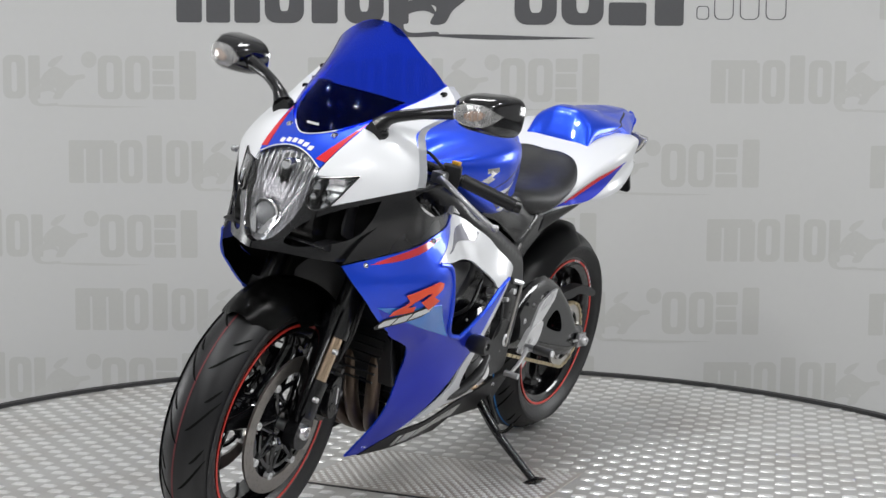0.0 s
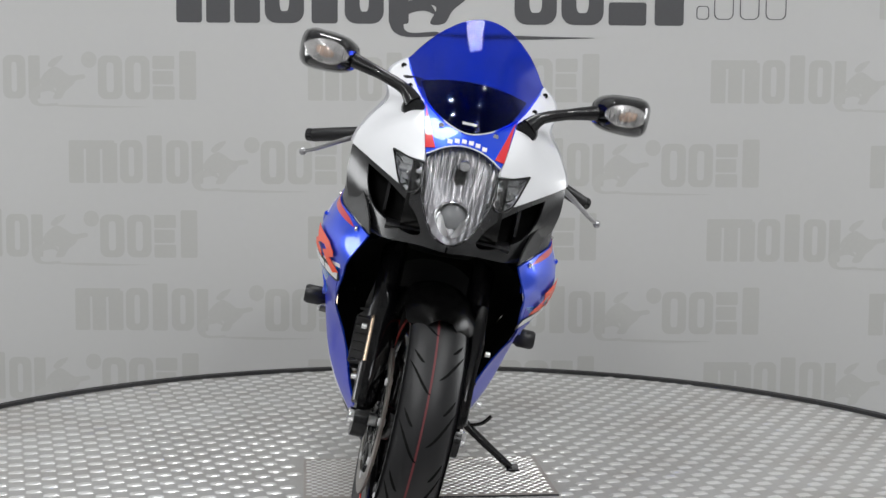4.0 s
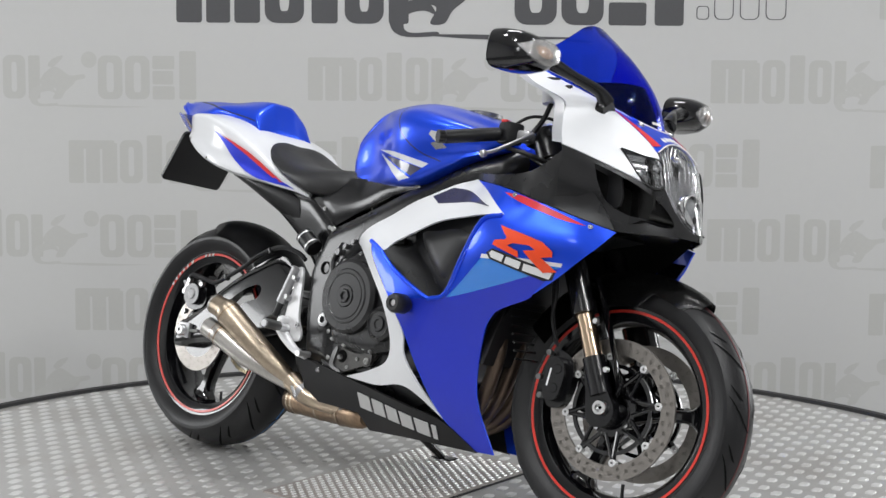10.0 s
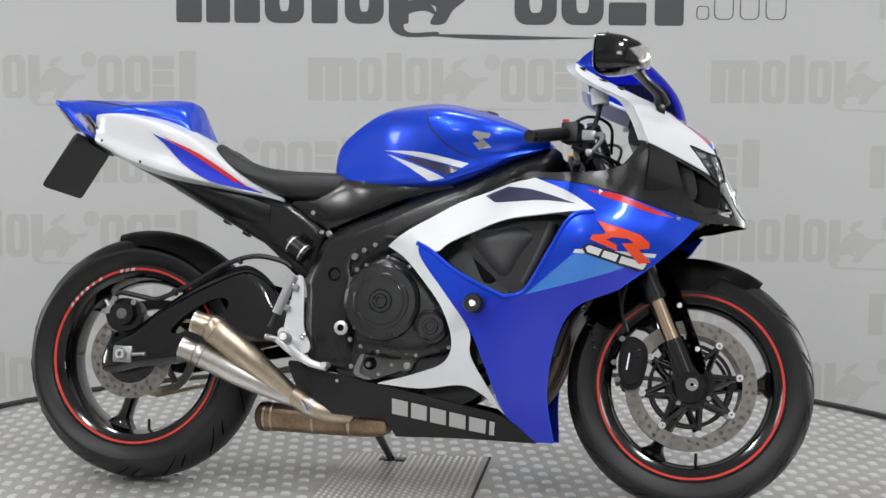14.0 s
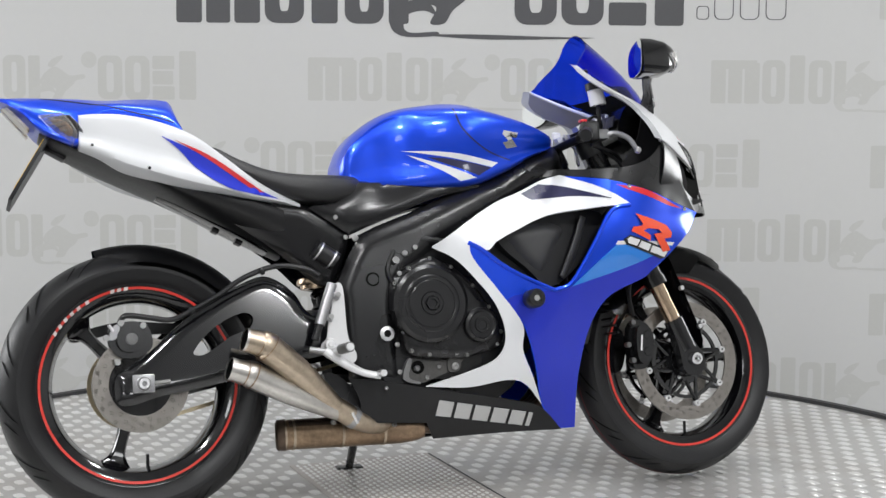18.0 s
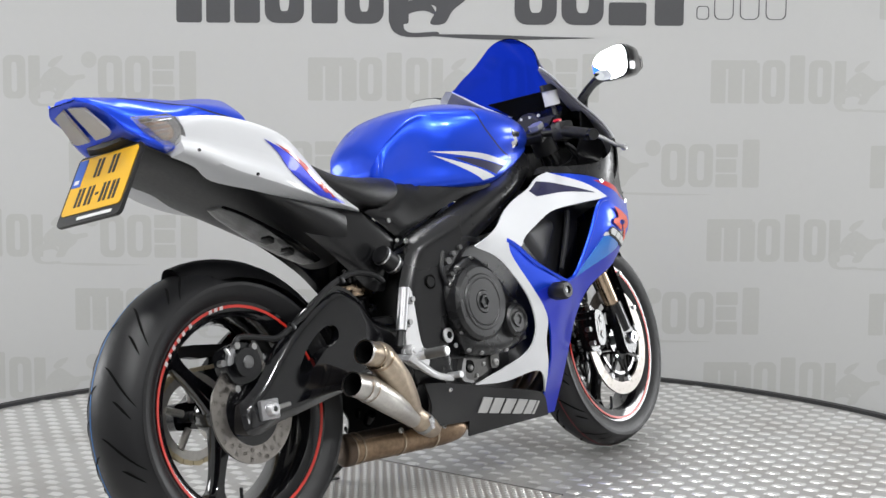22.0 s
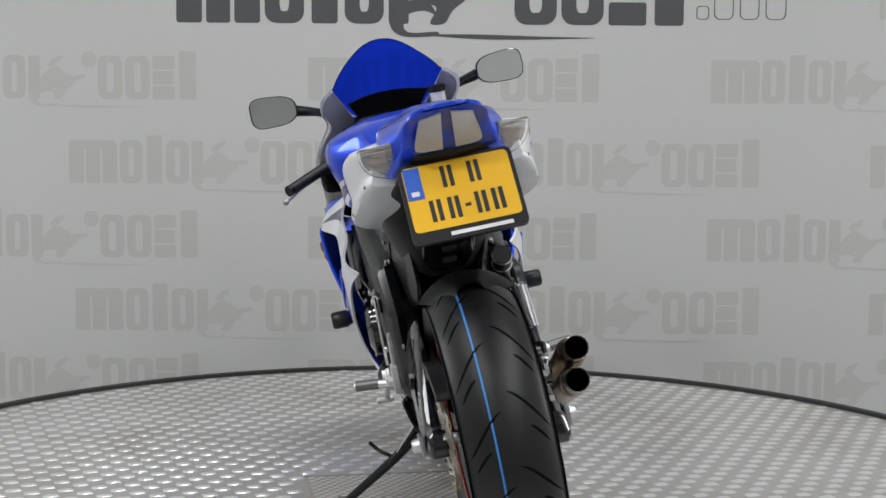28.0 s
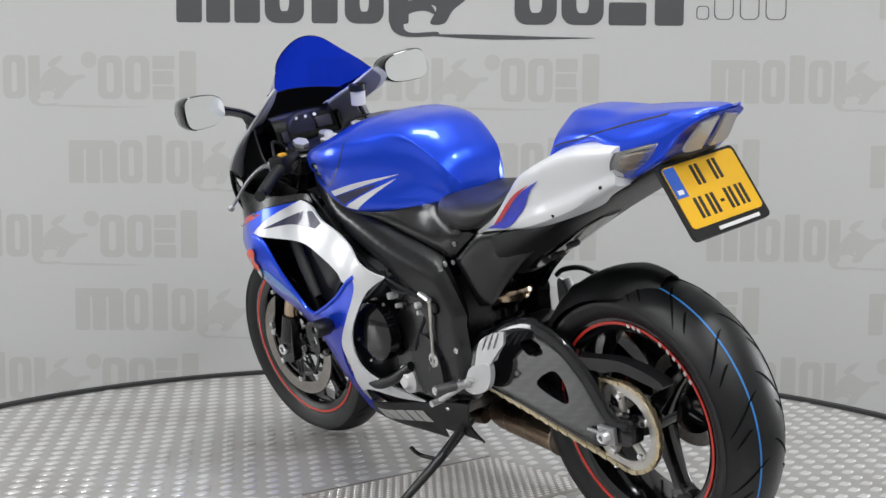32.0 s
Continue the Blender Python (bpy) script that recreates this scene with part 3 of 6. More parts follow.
# wheels
def wheel(name, cx, cz, R, W, rim_r, stripe_y, stripe_mat, first_spoke):
    w = part(name, lathe_mesh([(rim_r - .004, -W * .36), (rim_r + .008, -W * .40), (rim_r - .008, -W * .39), (rim_r - .026, -W * .33), (rim_r - .036, -W * .15), (rim_r - .036, W * .15),
                               (rim_r - .026, W * .33), (rim_r - .008, W * .39), (rim_r + .008, W * .40), (rim_r - .004, W * .36)], (cx, 0, cz), "y", 72, True), GLOSS, BIKE, "gloss black cast rim")
    c = (cx, 0, cz)
    crown = W * 0.56
    prof = [(rim_r, -W * .37), (rim_r + .012, -W * .43), (rim_r + .03, -W * .485), (rim_r + .045, -W * .5)]
    for k in range(-8, 9):
        a = k / 8 * 1.05
        prof.append((R - (1 - math.cos(a)) * crown * 0.98, math.sin(a) / math.sin(1.05) * W * 0.5))
    prof += [(rim_r + .045, W * .5), (rim_r + .03, W * .485), (rim_r + .012, W * .43), (rim_r, W * .37)]
    part("tyre", lathe_mesh(prof, c, "y", 96, True), RUBBER, w, "black road tyre with curved grooves")
    part("rim_stripe", lathe_mesh([(rim_r - .0075, -W * .402), (rim_r - .0015, -W * .408), (rim_r - .0015, -W * .398), (rim_r - .0075, -W * .392)], c, "y", 96, True), RIMRED, w, "orange red rim stripe")
    part("rim_stripe", lathe_mesh([(rim_r - .0075, W * .402), (rim_r - .0015, W * .408), (rim_r - .0015, W * .398), (rim_r - .0075, W * .392)], c, "y", 96, True), RIMRED, w, "orange red rim stripe")

    def crown_r(y):
        a = math.asin(max(-1, min(1, y / (W * 0.5) * math.sin(1.05))))
        return R - (1 - math.cos(a)) * crown * 0.98
    part("tyre_stripe", lathe_mesh([(crown_r(stripe_y - .002) + .0006, stripe_y - .002), (crown_r(stripe_y + .002) + .0006, stripe_y + .002), (crown_r(stripe_y) - .002, stripe_y)], c, "y", 96, True), stripe_mat, w, "thin coloured tread stripe")
    # grooves: slanting dark cuts across the shoulder
    verts, faces = [], []
    for k in range(14):
        for s in (-1, 1):
            for shift, y0, y1, sweep in ((0.0, 0.05, 0.44, 0.26), (0.5, 0.22, 0.40, 0.12)):
                base = (k + shift + (0.25 if s > 0 else 0)) / 14 * math.tau
                st = len(verts)
                for i in range(9):
                    f = i / 8
                    y = s * W * (y0 + (y1 - y0) * f)
                    ang = base + sweep * f ** 1.4
                    wd = 0.0022 * (1 - abs(2 * f - 1) ** 3) + 0.0006
                    r = crown_r(y) + 0.0007
                    for e in (-1, 1):
                        yy = y + e * s * wd * 0.5
                        aa = ang - e * wd / R
                        verts.append((cx + r * math.cos(aa), yy, cz + r * math.sin(aa)))
                faces += [[st + 2 * i, st + 2 * i + 1, st + 2 * i + 3, st + 2 * i + 2] for i in range(8)]
    stuff_part("tread_groove", verts, faces, GROOVE, w, "dark curved tread grooves")
    # hub and three spokes
    part("hub", lathe_mesh([(.012, -.055), (.034, -.055), (.04, -.03), (.04, .03), (.034, .055), (.012, .055)], c, "y", 32, True), GLOSS, w)
    for k in range(3):
        a = radians(first_spoke + 120 * k)
        d, q = Vector((math.cos(a), 0, math.sin(a))), Vector((-math.sin(a), 0, math.cos(a)))
        ctr = Vector(c)
        rows = []
        for r, wd, th in ((.032, .026, .03), (.07, .019, .024), (.12, .014, .02), (.165, .017, .02), (rim_r - .034, .040, .026)):
            p = ctr + d * r
            rows.append([p + q * wd * sx + Vector((0, th * sy, 0)) for sx, sy in ((-1, -.6), (-.6, -1), (.6, -1), (1, -.6), (1, .6), (.6, 1), (-.6, 1), (-1, .6))])
        cols = [spline3([r[i] for r in rows], 3) for i in range(8)]
        part("spoke", grid_mesh([[cc[j] for cc in cols] for j in range(len(cols[0]))], True), GLOSS, w)
    part("valve", rod_mesh((cx + .02, 0, cz - rim_r + .036), (cx + .02, -.004, cz - rim_r + .066), .004, 8), PLASTIC, w)
    return w


def disc(cx, cz, y, ro, ri, parent, holes=42, size=.0036, every=2):
    """A flat ring drilled through in three staggered rows, the shade of the bores and hole rims put in as black."""
    t = .0027
    bm, known = bmesh.new(), {}

    def vert(px, py, pz):
        key = (round(px, 6), round(py, 6), round(pz, 6))
        if key not in known:
            known[key] = bm.verts.new((px, py, pz))
        return known[key]

    edges = [ri] + [ri + .004 + (ro - ri - .008) * f for f in (0, .36, .68, 1)] + [ro]
    for row in range(5):
        r0, r1 = edges[row], edges[row + 1]
        for k in range(holes):
            a0, da = k / holes * math.tau, math.tau / holes
            rm, am = (r0 + r1) / 2, a0 + da / 2
            cell = [(r0, a0), (r0, am), (r0, a0 + da), (rm, a0 + da), (r1, a0 + da), (r1, am), (r1, a0), (rm, a0)]
            rings = {}
            for side in (-t, t):
                rings[side] = [[vert(cx + r * math.cos(a), y + side, cz + r * math.sin(a)) for r, a in cell]]
                if 1 <= row <= 3 and (k + row) % every == 0:
                    ux, uz = math.cos(am), math.sin(am)
                    for scale in (1.22, 1.0):
                        turns = [math.tau * i / 8 - math.pi * .75 for i in range(8)]
                        offs = [(size * scale * math.cos(q), size * scale * math.sin(q)) for q in turns]
                        rings[side].append([vert(cx + (rm + dr) * ux - dt * uz, y + side, cz + (rm + dr) * uz + dt * ux) for dr, dt in offs])
                if len(rings[side]) == 1:
                    bm.faces.new(rings[side][0])
                for n, (a, b) in enumerate(zip(rings[side], rings[side][1:])):
                    for i in range(8):
                        bm.faces.new([a[i], a[(i + 1) % 8], b[(i + 1) % 8], b[i]]).material_index = n
            lo, hi = rings[-t], rings[t]
            if len(lo) == 3:
                for i in range(8):
                    bm.faces.new([lo[2][i], lo[2][(i + 1) % 8], hi[2][(i + 1) % 8], hi[2][i]]).material_index = 1
            for n in {0: (0, 1), 4: (4, 5)}.get(row, ()):
                bm.faces.new([lo[0][n], lo[0][n + 1], hi[0][n + 1], hi[0][n]])
    bmesh.ops.recalc_face_normals(bm, faces=bm.faces)
    rotor = part("brake_disc", bm, DISC, parent, "drilled steel brake disc", 0)
    # second slot: black that stands for shade in and round the holes
    rotor.data.materials.append(GROOVE)
    return rotor


STEERED = True
FRONT = wheel("front_wheel", 1.405, .300, .2945, .12, .224, -.008, REDSTRIPE, 4)
STEERED = False
REAR = wheel("rear_wheel", 0.0, .315, .315, .18, .228, .030, BLUESTRIPE, -107)
for s in (-1, 1):
    disc(1.405, .300, s * .068, .155, .121, FRONT)
    part("disc_carrier", lathe_mesh([(.033, s * .05), (.045, s * .062), (.057, s * .064), (.059, s * .070), (.045, s * .071), (.033, s * .06)], (1.405, 0, .300), "y", 40, True), GLOSS, FRONT)
    part("carrier_ring", lathe_mesh([(.091, s * .064), (.100, s * .064), (.100, s * .070), (.091, s * .070)], (1.405, 0, .300), "y", 48, True), GLOSS, FRONT)
    for k in range(8):
        a = k * math.tau / 8 + .2
        for b in (a - .30, a + .30):
            part("carrier_arm", rod_mesh((1.405 + .052 * math.cos(b), s * .067, .300 + .052 * math.sin(b)), (1.405 + .113 * math.cos(a), s * .067, .300 + .113 * math.sin(a)), .0055, 8), GLOSS, FRONT)
        part("disc_button", lathe_mesh([(.0032, s * .060), (.0085, s * .060), (.0085, s * .073), (.0075, s * .074), (.0032, s * .074)], (1.405 + .116 * math.cos(a), 0, .300 + .116 * math.sin(a)), "y", 14, True), MATTALLOY, FRONT)
        if k % 2:
            part("carrier_bolt", rod_mesh((1.405 + .051 * math.cos(a), s * .066, .300 + .051 * math.sin(a)), (1.405 + .051 * math.cos(a), s * .076, .300 + .051 * math.sin(a)), .006, 6), CHROME, FRONT)
disc(0, .315, -.098, .110, .072, REAR, 30, .004, 2)
part("disc_carrier", lathe_mesh([(.03, -.07), (.08, -.092), (.08, -.1), (.03, -.1)], (0, 0, .315), "y", 36, True), GLOSS, REAR)

# front fork, each leg with its tubes
STEERED = True
rake = Vector((-.44, 0, 1)).normalized()
for s in (-1, 1):
    base = Vector((1.405, s * .100, .300))
    leg = part("fork_leg", rod_mesh(base + rake * .225, base + rake * .62, .027, 20), SATIN, BIKE, "black upper fork tube")
    part("fork_slider", rod_mesh(base + rake * .08, base + rake * .24, .0205, 20), BRONZE, leg, "gold fork slider")
    part("fork_collar", rod_mesh(base + rake * .215, base + rake * .238, .030, 20), SATIN, leg)
    part("fork_foot", rod_mesh(base + rake * .03, base + rake * .115, .026, 20), SATIN, leg)
    part("axle_clamp", slab_mesh([(1.375, .265), (1.42, .262), (1.435, .30), (1.405, .35), (1.372, .40), (1.345, .39), (1.36, .33)], s * .085, s * .115, .006), SATIN, leg, "black axle clamp")
    rows = []
    for q, k in ((.030, .62), (.055, .85), (.10, .95), (.16, 1.0), (.22, 1.04), (.27, 1.06), (.305, 1.02)):
        p = base + rake * q
        rows.append([p + Vector((.008 + .054 * k * math.cos(radians(a)), s * (.004 + .044 * k * math.sin(radians(a))), 0)) for a in range(-86, 31, 13)])
    bm = grid_mesh(rows)
    bmesh.ops.solidify(bm, geom=bm.faces[:], thickness=.004)
    fg = part("fork_guard", bm, GLOSS, leg, "gloss black fork guard")
    for q in (.09, .20):
        p = base + rake * q + Vector((.046, s * .036, 0))
        part("guard_bolt", rod_mesh(p - Vector((0, s * .006, 0)), p + Vector((0, s * .004, 0)), .006, 10), ALLOY, fg)
    part("axle_nut", lathe_mesh([(0, s * .004), (.008, s * .004), (.009, s * .012), (.015, s * .012), (.017, s * .009), (.017, 0), (.012, -s * .002), (.006, -s * .002)], (1.405, s * .115, .300), "y", 20, True), CHROME, leg, "polished axle nut")
    cal = part("brake_caliper", slab_mesh([(1.237, .300), (1.252, .282), (1.281, .288), (1.296, .320), (1.302, .362), (1.293, .394), (1.264, .410), (1.242, .396), (1.232, .350)], s * .056, s * .082, .006), SATIN, leg, "black radial caliper")
    part("piston_housing", slab_mesh([(1.243, .310), (1.255, .296), (1.276, .300), (1.288, .325), (1.292, .360), (1.284, .385), (1.262, .395), (1.248, .385), (1.241, .350)], s * .080, s * .106, .011), SATIN, cal)
    for z0 in (.325, .368):
        part("piston_cap", lathe_mesh([(0, s * .108), (.010, s * .108), (.012, s * .105), (.012, s * .10)], (1.272 + (z0 - .34) * .1, 0, z0), "y", 16), SATIN, cal)
    part("caliper_mark", block_mesh((1.255, s * .1066, .348), (.004, .001, .040), 0, (0, 8, 0)), TAG, cal)
    for p in ((1.232, .305), (1.222, .345), (1.240, .402)):
        part("caliper_bolt", rod_mesh((p[0], s * .085, p[1]), (p[0], s * .100, p[1]), .007, 8), CASING, cal)
    part("brake_hose", tube_mesh([(1.25, s * .085, .42), (1.235, s * .10, .48), (1.245, s * .115, .55), (1.22, s * .12, .64)], .0045, 8), PLASTIC, leg)
part("front_axle", rod_mesh((1.405, -.1, .300), (1.405, .1, .300), .013, 16), ALLOY, BIKE)
part("lower_yoke", block_mesh((1.215, 0, .735), (.07, .26, .035), .01, (0, -24, 0)), FRAME, BIKE)
part("upper_yoke", block_mesh((1.135, 0, .885), (.075, .26, .022), .008, (0, -24, 0)), FRAME, BIKE, "black top yoke")

# front mudguard
rows = []
for k in range(15):
    a = radians(57 + k * 6.5)
    R = .310 + .004 * math.sin((k / 14) * math.pi)
    wd = .055 + .016 * math.sin(min(1, k / 6) * math.pi / 2) if k else .035
    c = Vector((1.405, 0, .300))
    d = Vector((math.cos(a), 0, math.sin(a)))
    line = []
    for i in range(-6, 7):
        f = i / 6
        line.append(c + d * (R - .045 * abs(f) ** 2.6 - (.04 * max(0, abs(f) - .8) * 5 if k > 3 else 0)) + Vector((0, f * wd * 1.15, 0)))
    rows.append(line)
bm = grid_mesh(rows)
bmesh.ops.solidify(bm, geom=bm.faces[:], thickness=.003)
part("front_mudguard", bm, GUARD, BIKE, "black front mudguard")
STEERED = False

# fairing
BODY = [(.774, .571), (.762, .609, 1), (.80, .590), (.866, .541), (.965, .493), (.99, .490), (1.03, .507), (1.083, .593), (1.133, .675), (1.19, .690, 1), (1.117, .738), (1.035, .775, 1),
        (1.172, .751), (1.339, .703), (1.424, .680, 1), (1.37, .616), (1.262, .529), (1.15, .475), (1.10, .40), (1.075, .273), (1.088, .148, 1), (1.04, .148, 1), (.974, .213), (.937, .314), (.899, .407), (.839, .488)]
BR, BL = side_panels("side_fairing", BODY, BLUE, label="glossy metallic blue side fairing panel", step=.022)
UPPERWHITE = [(.686, .603, 1), (.764, .654), (.846, .704), (.922, .735), (.98, .762), (1.035, .776, 1), (1.117, .739), (1.19, .691, 1), (1.087, .684), (.98, .671), (.897, .637), (.842, .610), (.812, .588), (.768, .612, 1), (.776, .571),
              (.839, .488), (.897, .407), (.90, .348), (.931, .288), (.974, .213, 1), (.919, .262), (.869, .277), (.775, .265), (.666, .272, 1), (.76, .298), (.835, .329), (.855, .381), (.831, .455), (.780, .523), (.733, .573)]
WR, WL = side_panels("white_fairing_panel", UPPERWHITE, WHITE, .0015, .005, label="white fairing panel round the engine", step=.022)
side_panels("navy_flash", [(.920, .727, 1), (.972, .752, 1), (1.036, .744), (1.140, .7065, 1), (1.06, .717), (.998, .715), (.945, .711, 1)], NAVY, .0023, .001, (WR, WL))
part("white_field_line", panel_mesh([(1.145, .600, 1), (1.328, .599, 1), (1.323, .591, 1), (1.14, .591, 1)], side_place, .0013, .001), TAG, BR)
side_panels("blue_lower_field", [(1.028, .496, 1), (1.175, .537), (1.25, .563), (1.318, .586, 1), (1.262, .532), (1.24, .513), (1.14, .468), (1.098, .395), (1.073, .273), (1.086, .150, 1), (1.042, .150, 1), (.977, .215), (.94, .314), (.902, .407), (.86, .47), (.98, .487)], PURPLE, .0008, .001, (BR, BL))
side_panels("red_flash", [(1.164, .743, 1), (1.236, .733), (1.365, .686, 1), (1.310, .694), (1.212, .724)], RED, .0008, .001, (BR, BL), label="red decal flash")
side_panels("sky_field", [(1.143, .592, 1), (1.325, .591, 1), (1.25, .562), (1.175, .536), (1.028, .494, 1)], CYAN, .0013, .001, (BR, BL), label="sky blue decal field")
BADGE = [(1.194, .665, 1), (1.246, .652, 1), (1.290, .639, 1), (1.311, .622, 1), (1.309, .611, 1), (1.286, .607, 1), (1.314, .581, 1), (1.286, .576, 1), (1.249, .617, 1), (1.276, .621, 1), (1.262, .629, 1), (1.228, .630, 1), (1.214, .624, 1), (1.238, .614, 1), (1.238, .601, 1), (1.179, .623, 1), (1.184, .633, 1), (1.209, .636, 1), (1.213, .640, 1)]
GROUND_BARS = [[(1.169, .604, 1), (1.177, .610, 1), (1.206, .602, 1), (1.198, .588, 1), (1.173, .595, 1)], [(1.211, .600, 1), (1.243, .592, 1), (1.236, .577, 1), (1.204, .586, 1)], [(1.249, .590, 1), (1.305, .577, 1), (1.296, .563, 1), (1.243, .575, 1)]]
UNDER = [(1.160, .604, 1), (1.177, .614, 1), (1.310, .579, 1), (1.302, .561, 1), (1.284, .558, 1), (1.168, .591, 1)]


def badge_side(pts, side):
    """The badge reads the same way round on either side and drops towards the front on both."""
    return [(x, z, *c) if side < 0 else (1.222 - .86 * (x - 1.2565), z - .005 + .58 * (x - 1.2565), *c) for x, z, *c in pts]


for side, parent in ((-1, BR), (1, BL)):
    flip = (lambda bm: bm) if side < 0 else mirrored
    part("badge_ground", flip(panel_mesh(badge_side(UNDER, side), side_place, .0028, .001, step=.015)), INK, parent, "black slanted badge ground")
    part("badge_shape", flip(panel_mesh(badge_side(BADGE, side), side_place, .0056, .001, step=.012)), ORANGE, parent, "angular orange red badge shape")
    for bar in GROUND_BARS:
        part("badge_bar", flip(panel_mesh(badge_side(bar, side), side_place, .0042, .001, step=.015)), TAG, parent)
for s in (-1, 1):
    lip = [(1.186, .689), (1.133, .674), (1.083, .592), (1.030, .506), (.99, .489), (.965, .492), (.866, .540), (.80, .589), (.765, .608)]
    part("window_lip", tube_mesh([(x, s * (SIDE(x, z) + .001), z) for x, z in lip], .0055, 8, 4), BLUE, BR if s < 0 else BL, "rounded blue edge of the fairing window")
# belly pan with its plain letter bars
PAN = [(.475, .301, 1), (.558, .291), (.693, .265), (.887, .228), (.974, .205), (1.046, .147, 1), (.88, .150), (.700, .146, 1), (.677, .186, 1), (.506, .196), (.479, .192, 1), (.505, .235)]
PR, PL = side_panels("belly_pan", PAN, BELLY, .003, .005, label="graphite grey belly pan with pale letter bars")
for k in range(6):
    x = .697 + k * .0475
    zt, h = .240 - k * .0085, .036 - k * .0008
    wd = .040 if k < 5 else .013
    side_panels("letter_bar", [(x + .004, zt, 1), (x + wd + .003, zt - wd * .17, 1), (x + wd - .001, zt - h - wd * .15, 1), (x, zt - h, 1)], PALELETTER, .0065, .002, (PR, PL), step=.010)
bolts("panel_screw", [(1.374, s * SIDE(1.374, .685), .685) for s in (-1, 1)] + [(1.197, s * SIDE(1.197, .738), .738) for s in (-1, 1)] + [(.565, s * (SIDE(.565, .274) + .003), .274) for s in (-1, 1)], .006, CHROME, BIKE)
# crash sliders
for s in (-1, 1):
    w = SIDE(.914, .466)
    sl = part("crash_slider", lathe_mesh([(.012, s * (w - .02)), (.018, s * (w + .004)), (.023, s * (w + .012)), (.023, s * (w + .045)), (.019, s * (w + .052)), (.010, s * (w + .052)), (.010, s * (w + .044)), (0, s * (w + .044))], (.914, 0, .466), "y", 24), PLASTIC, BIKE, "black crash slider")
    part("slider_bolt", rod_mesh((.914, s * (w + .044), .466), (.914, s * (w + .048), .466), .008, 6), CHROME, sl)

# nose
TRI = [(-.105, .980, 1), (-.078, .871, 1), (-.04, .893), (0, .901), (.04, .893), (.078, .871, 1), (.105, .980, 1), (.075, .955), (.04, .935), (0, .925), (-.04, .935), (-.075, .955)]
NOSEB = part("nose_panel", panel_mesh(TRI, nose_place, .001, .005), BLUE, BIKE, "blue nose panel with red flashes")
WNOSE = [(.156, 1.064, 1), (.186, 1.035), (.190, 1.0), (.178, .965), (.205, .925), (.226, .885), (.233, .857, 1), (.18, .830), (.119, .800, 1), (.132, .832), (.146, .866, 1), (.11, .858), (.0795, .856, 1), (.0795, .867, 1), (.104, .979, 1), (.127, 1.014)]


def front_pair(name, outline, mat, lift=0.0, thick=.004, parents=None, holes=(), label="", step=.015):
    bm = panel_mesh(outline, nose_place, lift, thick, holes, step)
    other = mirrored(bm)
    pl, pr = parents or (BIKE, BIKE)
    return part(name, bm, mat, pl, label), part(name, other, mat, pr, label)


front_pair("white_cowl", WNOSE, WHITE, .001, .005, label="white front cowl beside the headlight")
front_pair("cowl_backing", WNOSE, INNERGREY, -.006, .003, label="pale grey inner face of the cowl")
for s in (-1, 1):
    edge = spline([(.156, 1.062), (.186, 1.035), (.190, 1.0), (.180, .967), (.205, .925), (.226, .885), (.233, .859)], 5, closed=False)
    rows = [[Vector((NOSE(y, z), s * y, z)) + Vector((-d, s * d * .30, d * .10)) for y, z in edge] for d in (0.0, .008, .016, .022)]
    bm = grid_mesh(rows)
    bmesh.ops.solidify(bm, geom=bm.faces[:], thickness=.002)
    part("cowl_edge", bm, WHITE, BIKE, "white turned-back edge of the cowl")
front_pair("red_flash", [(.098, .970, 1), (.082, .882, 1), (.062, .886, 1)], RED, .002, .001, (NOSEB, NOSEB))
for k in range(6):
    x = -.040 + k * .0145
    zl = .9035 - 5 * (x + .006) ** 2 + .002
    part("nose_letter_bar", panel_mesh([(x, zl, 1), (x + .0100, zl, 1), (x + .0100, zl + .0080, 1), (x, zl + .0080, 1)], nose_place, .002, .001, step=.05), TAG, NOSEB)
for line in ([(-.078, .871), (-.04, .893), (0, .901), (.04, .893), (.078, .871)], [(-.105, .982), (-.075, .957), (-.04, .937), (0, .927), (.04, .937), (.075, .957), (.105, .982)]):
    part("edge_piping", tube_mesh([Vector(nose_place(*p)) + Vector((.004, 0, 0)) for p in line], .0016, 6), TAG, NOSEB, "thin white edging")
BLACKN = [(.233, .855, 1), (.232, .79), (.21, .728), (.155, .686), (.06, .690), (0.002, .688, 1), (0.002, .702, 1), (.020, .706), (.040, .722), (.060, .756), (.077, .796), (.092, .785), (.118, .798), (.18, .829)]
front_pair("intake_surround", BLACKN, NOSEBLACK, 0, .004, holes=[[(.190, .824, 1), (.140, .798), (.095, .768), (.070, .742), (.058, .712), (.092, .708), (.155, .735), (.182, .778)]], label="black nose panel with air intake")
pocket = panel_mesh([(.200, .832), (.135, .800), (.085, .764), (.058, .742), (.050, .704), (.090, .698), (.160, .728), (.192, .776)], lambda y, z: (NOSE(y, z) - .05, y, z), 0, .004)
both("intake_pocket", pocket, GROOVE)
# headlight: reflector behind a clear lens
HALF_LAMP = [(.046, .891), (.071, .866), (.0755, .835), (.071, .795), (.056, .758), (.036, .722), (.018, .708)]
LAMP = [(0, .900)] + HALF_LAMP + [(0, .703)] + [(-a, b) for a, b in reversed(HALF_LAMP)]
def bowl(y, z):
    return NOSE(y, z) - .018 - .28 * max(0, .055 - math.hypot(y, z - .845)) + .0013 * math.sin(y * 480)


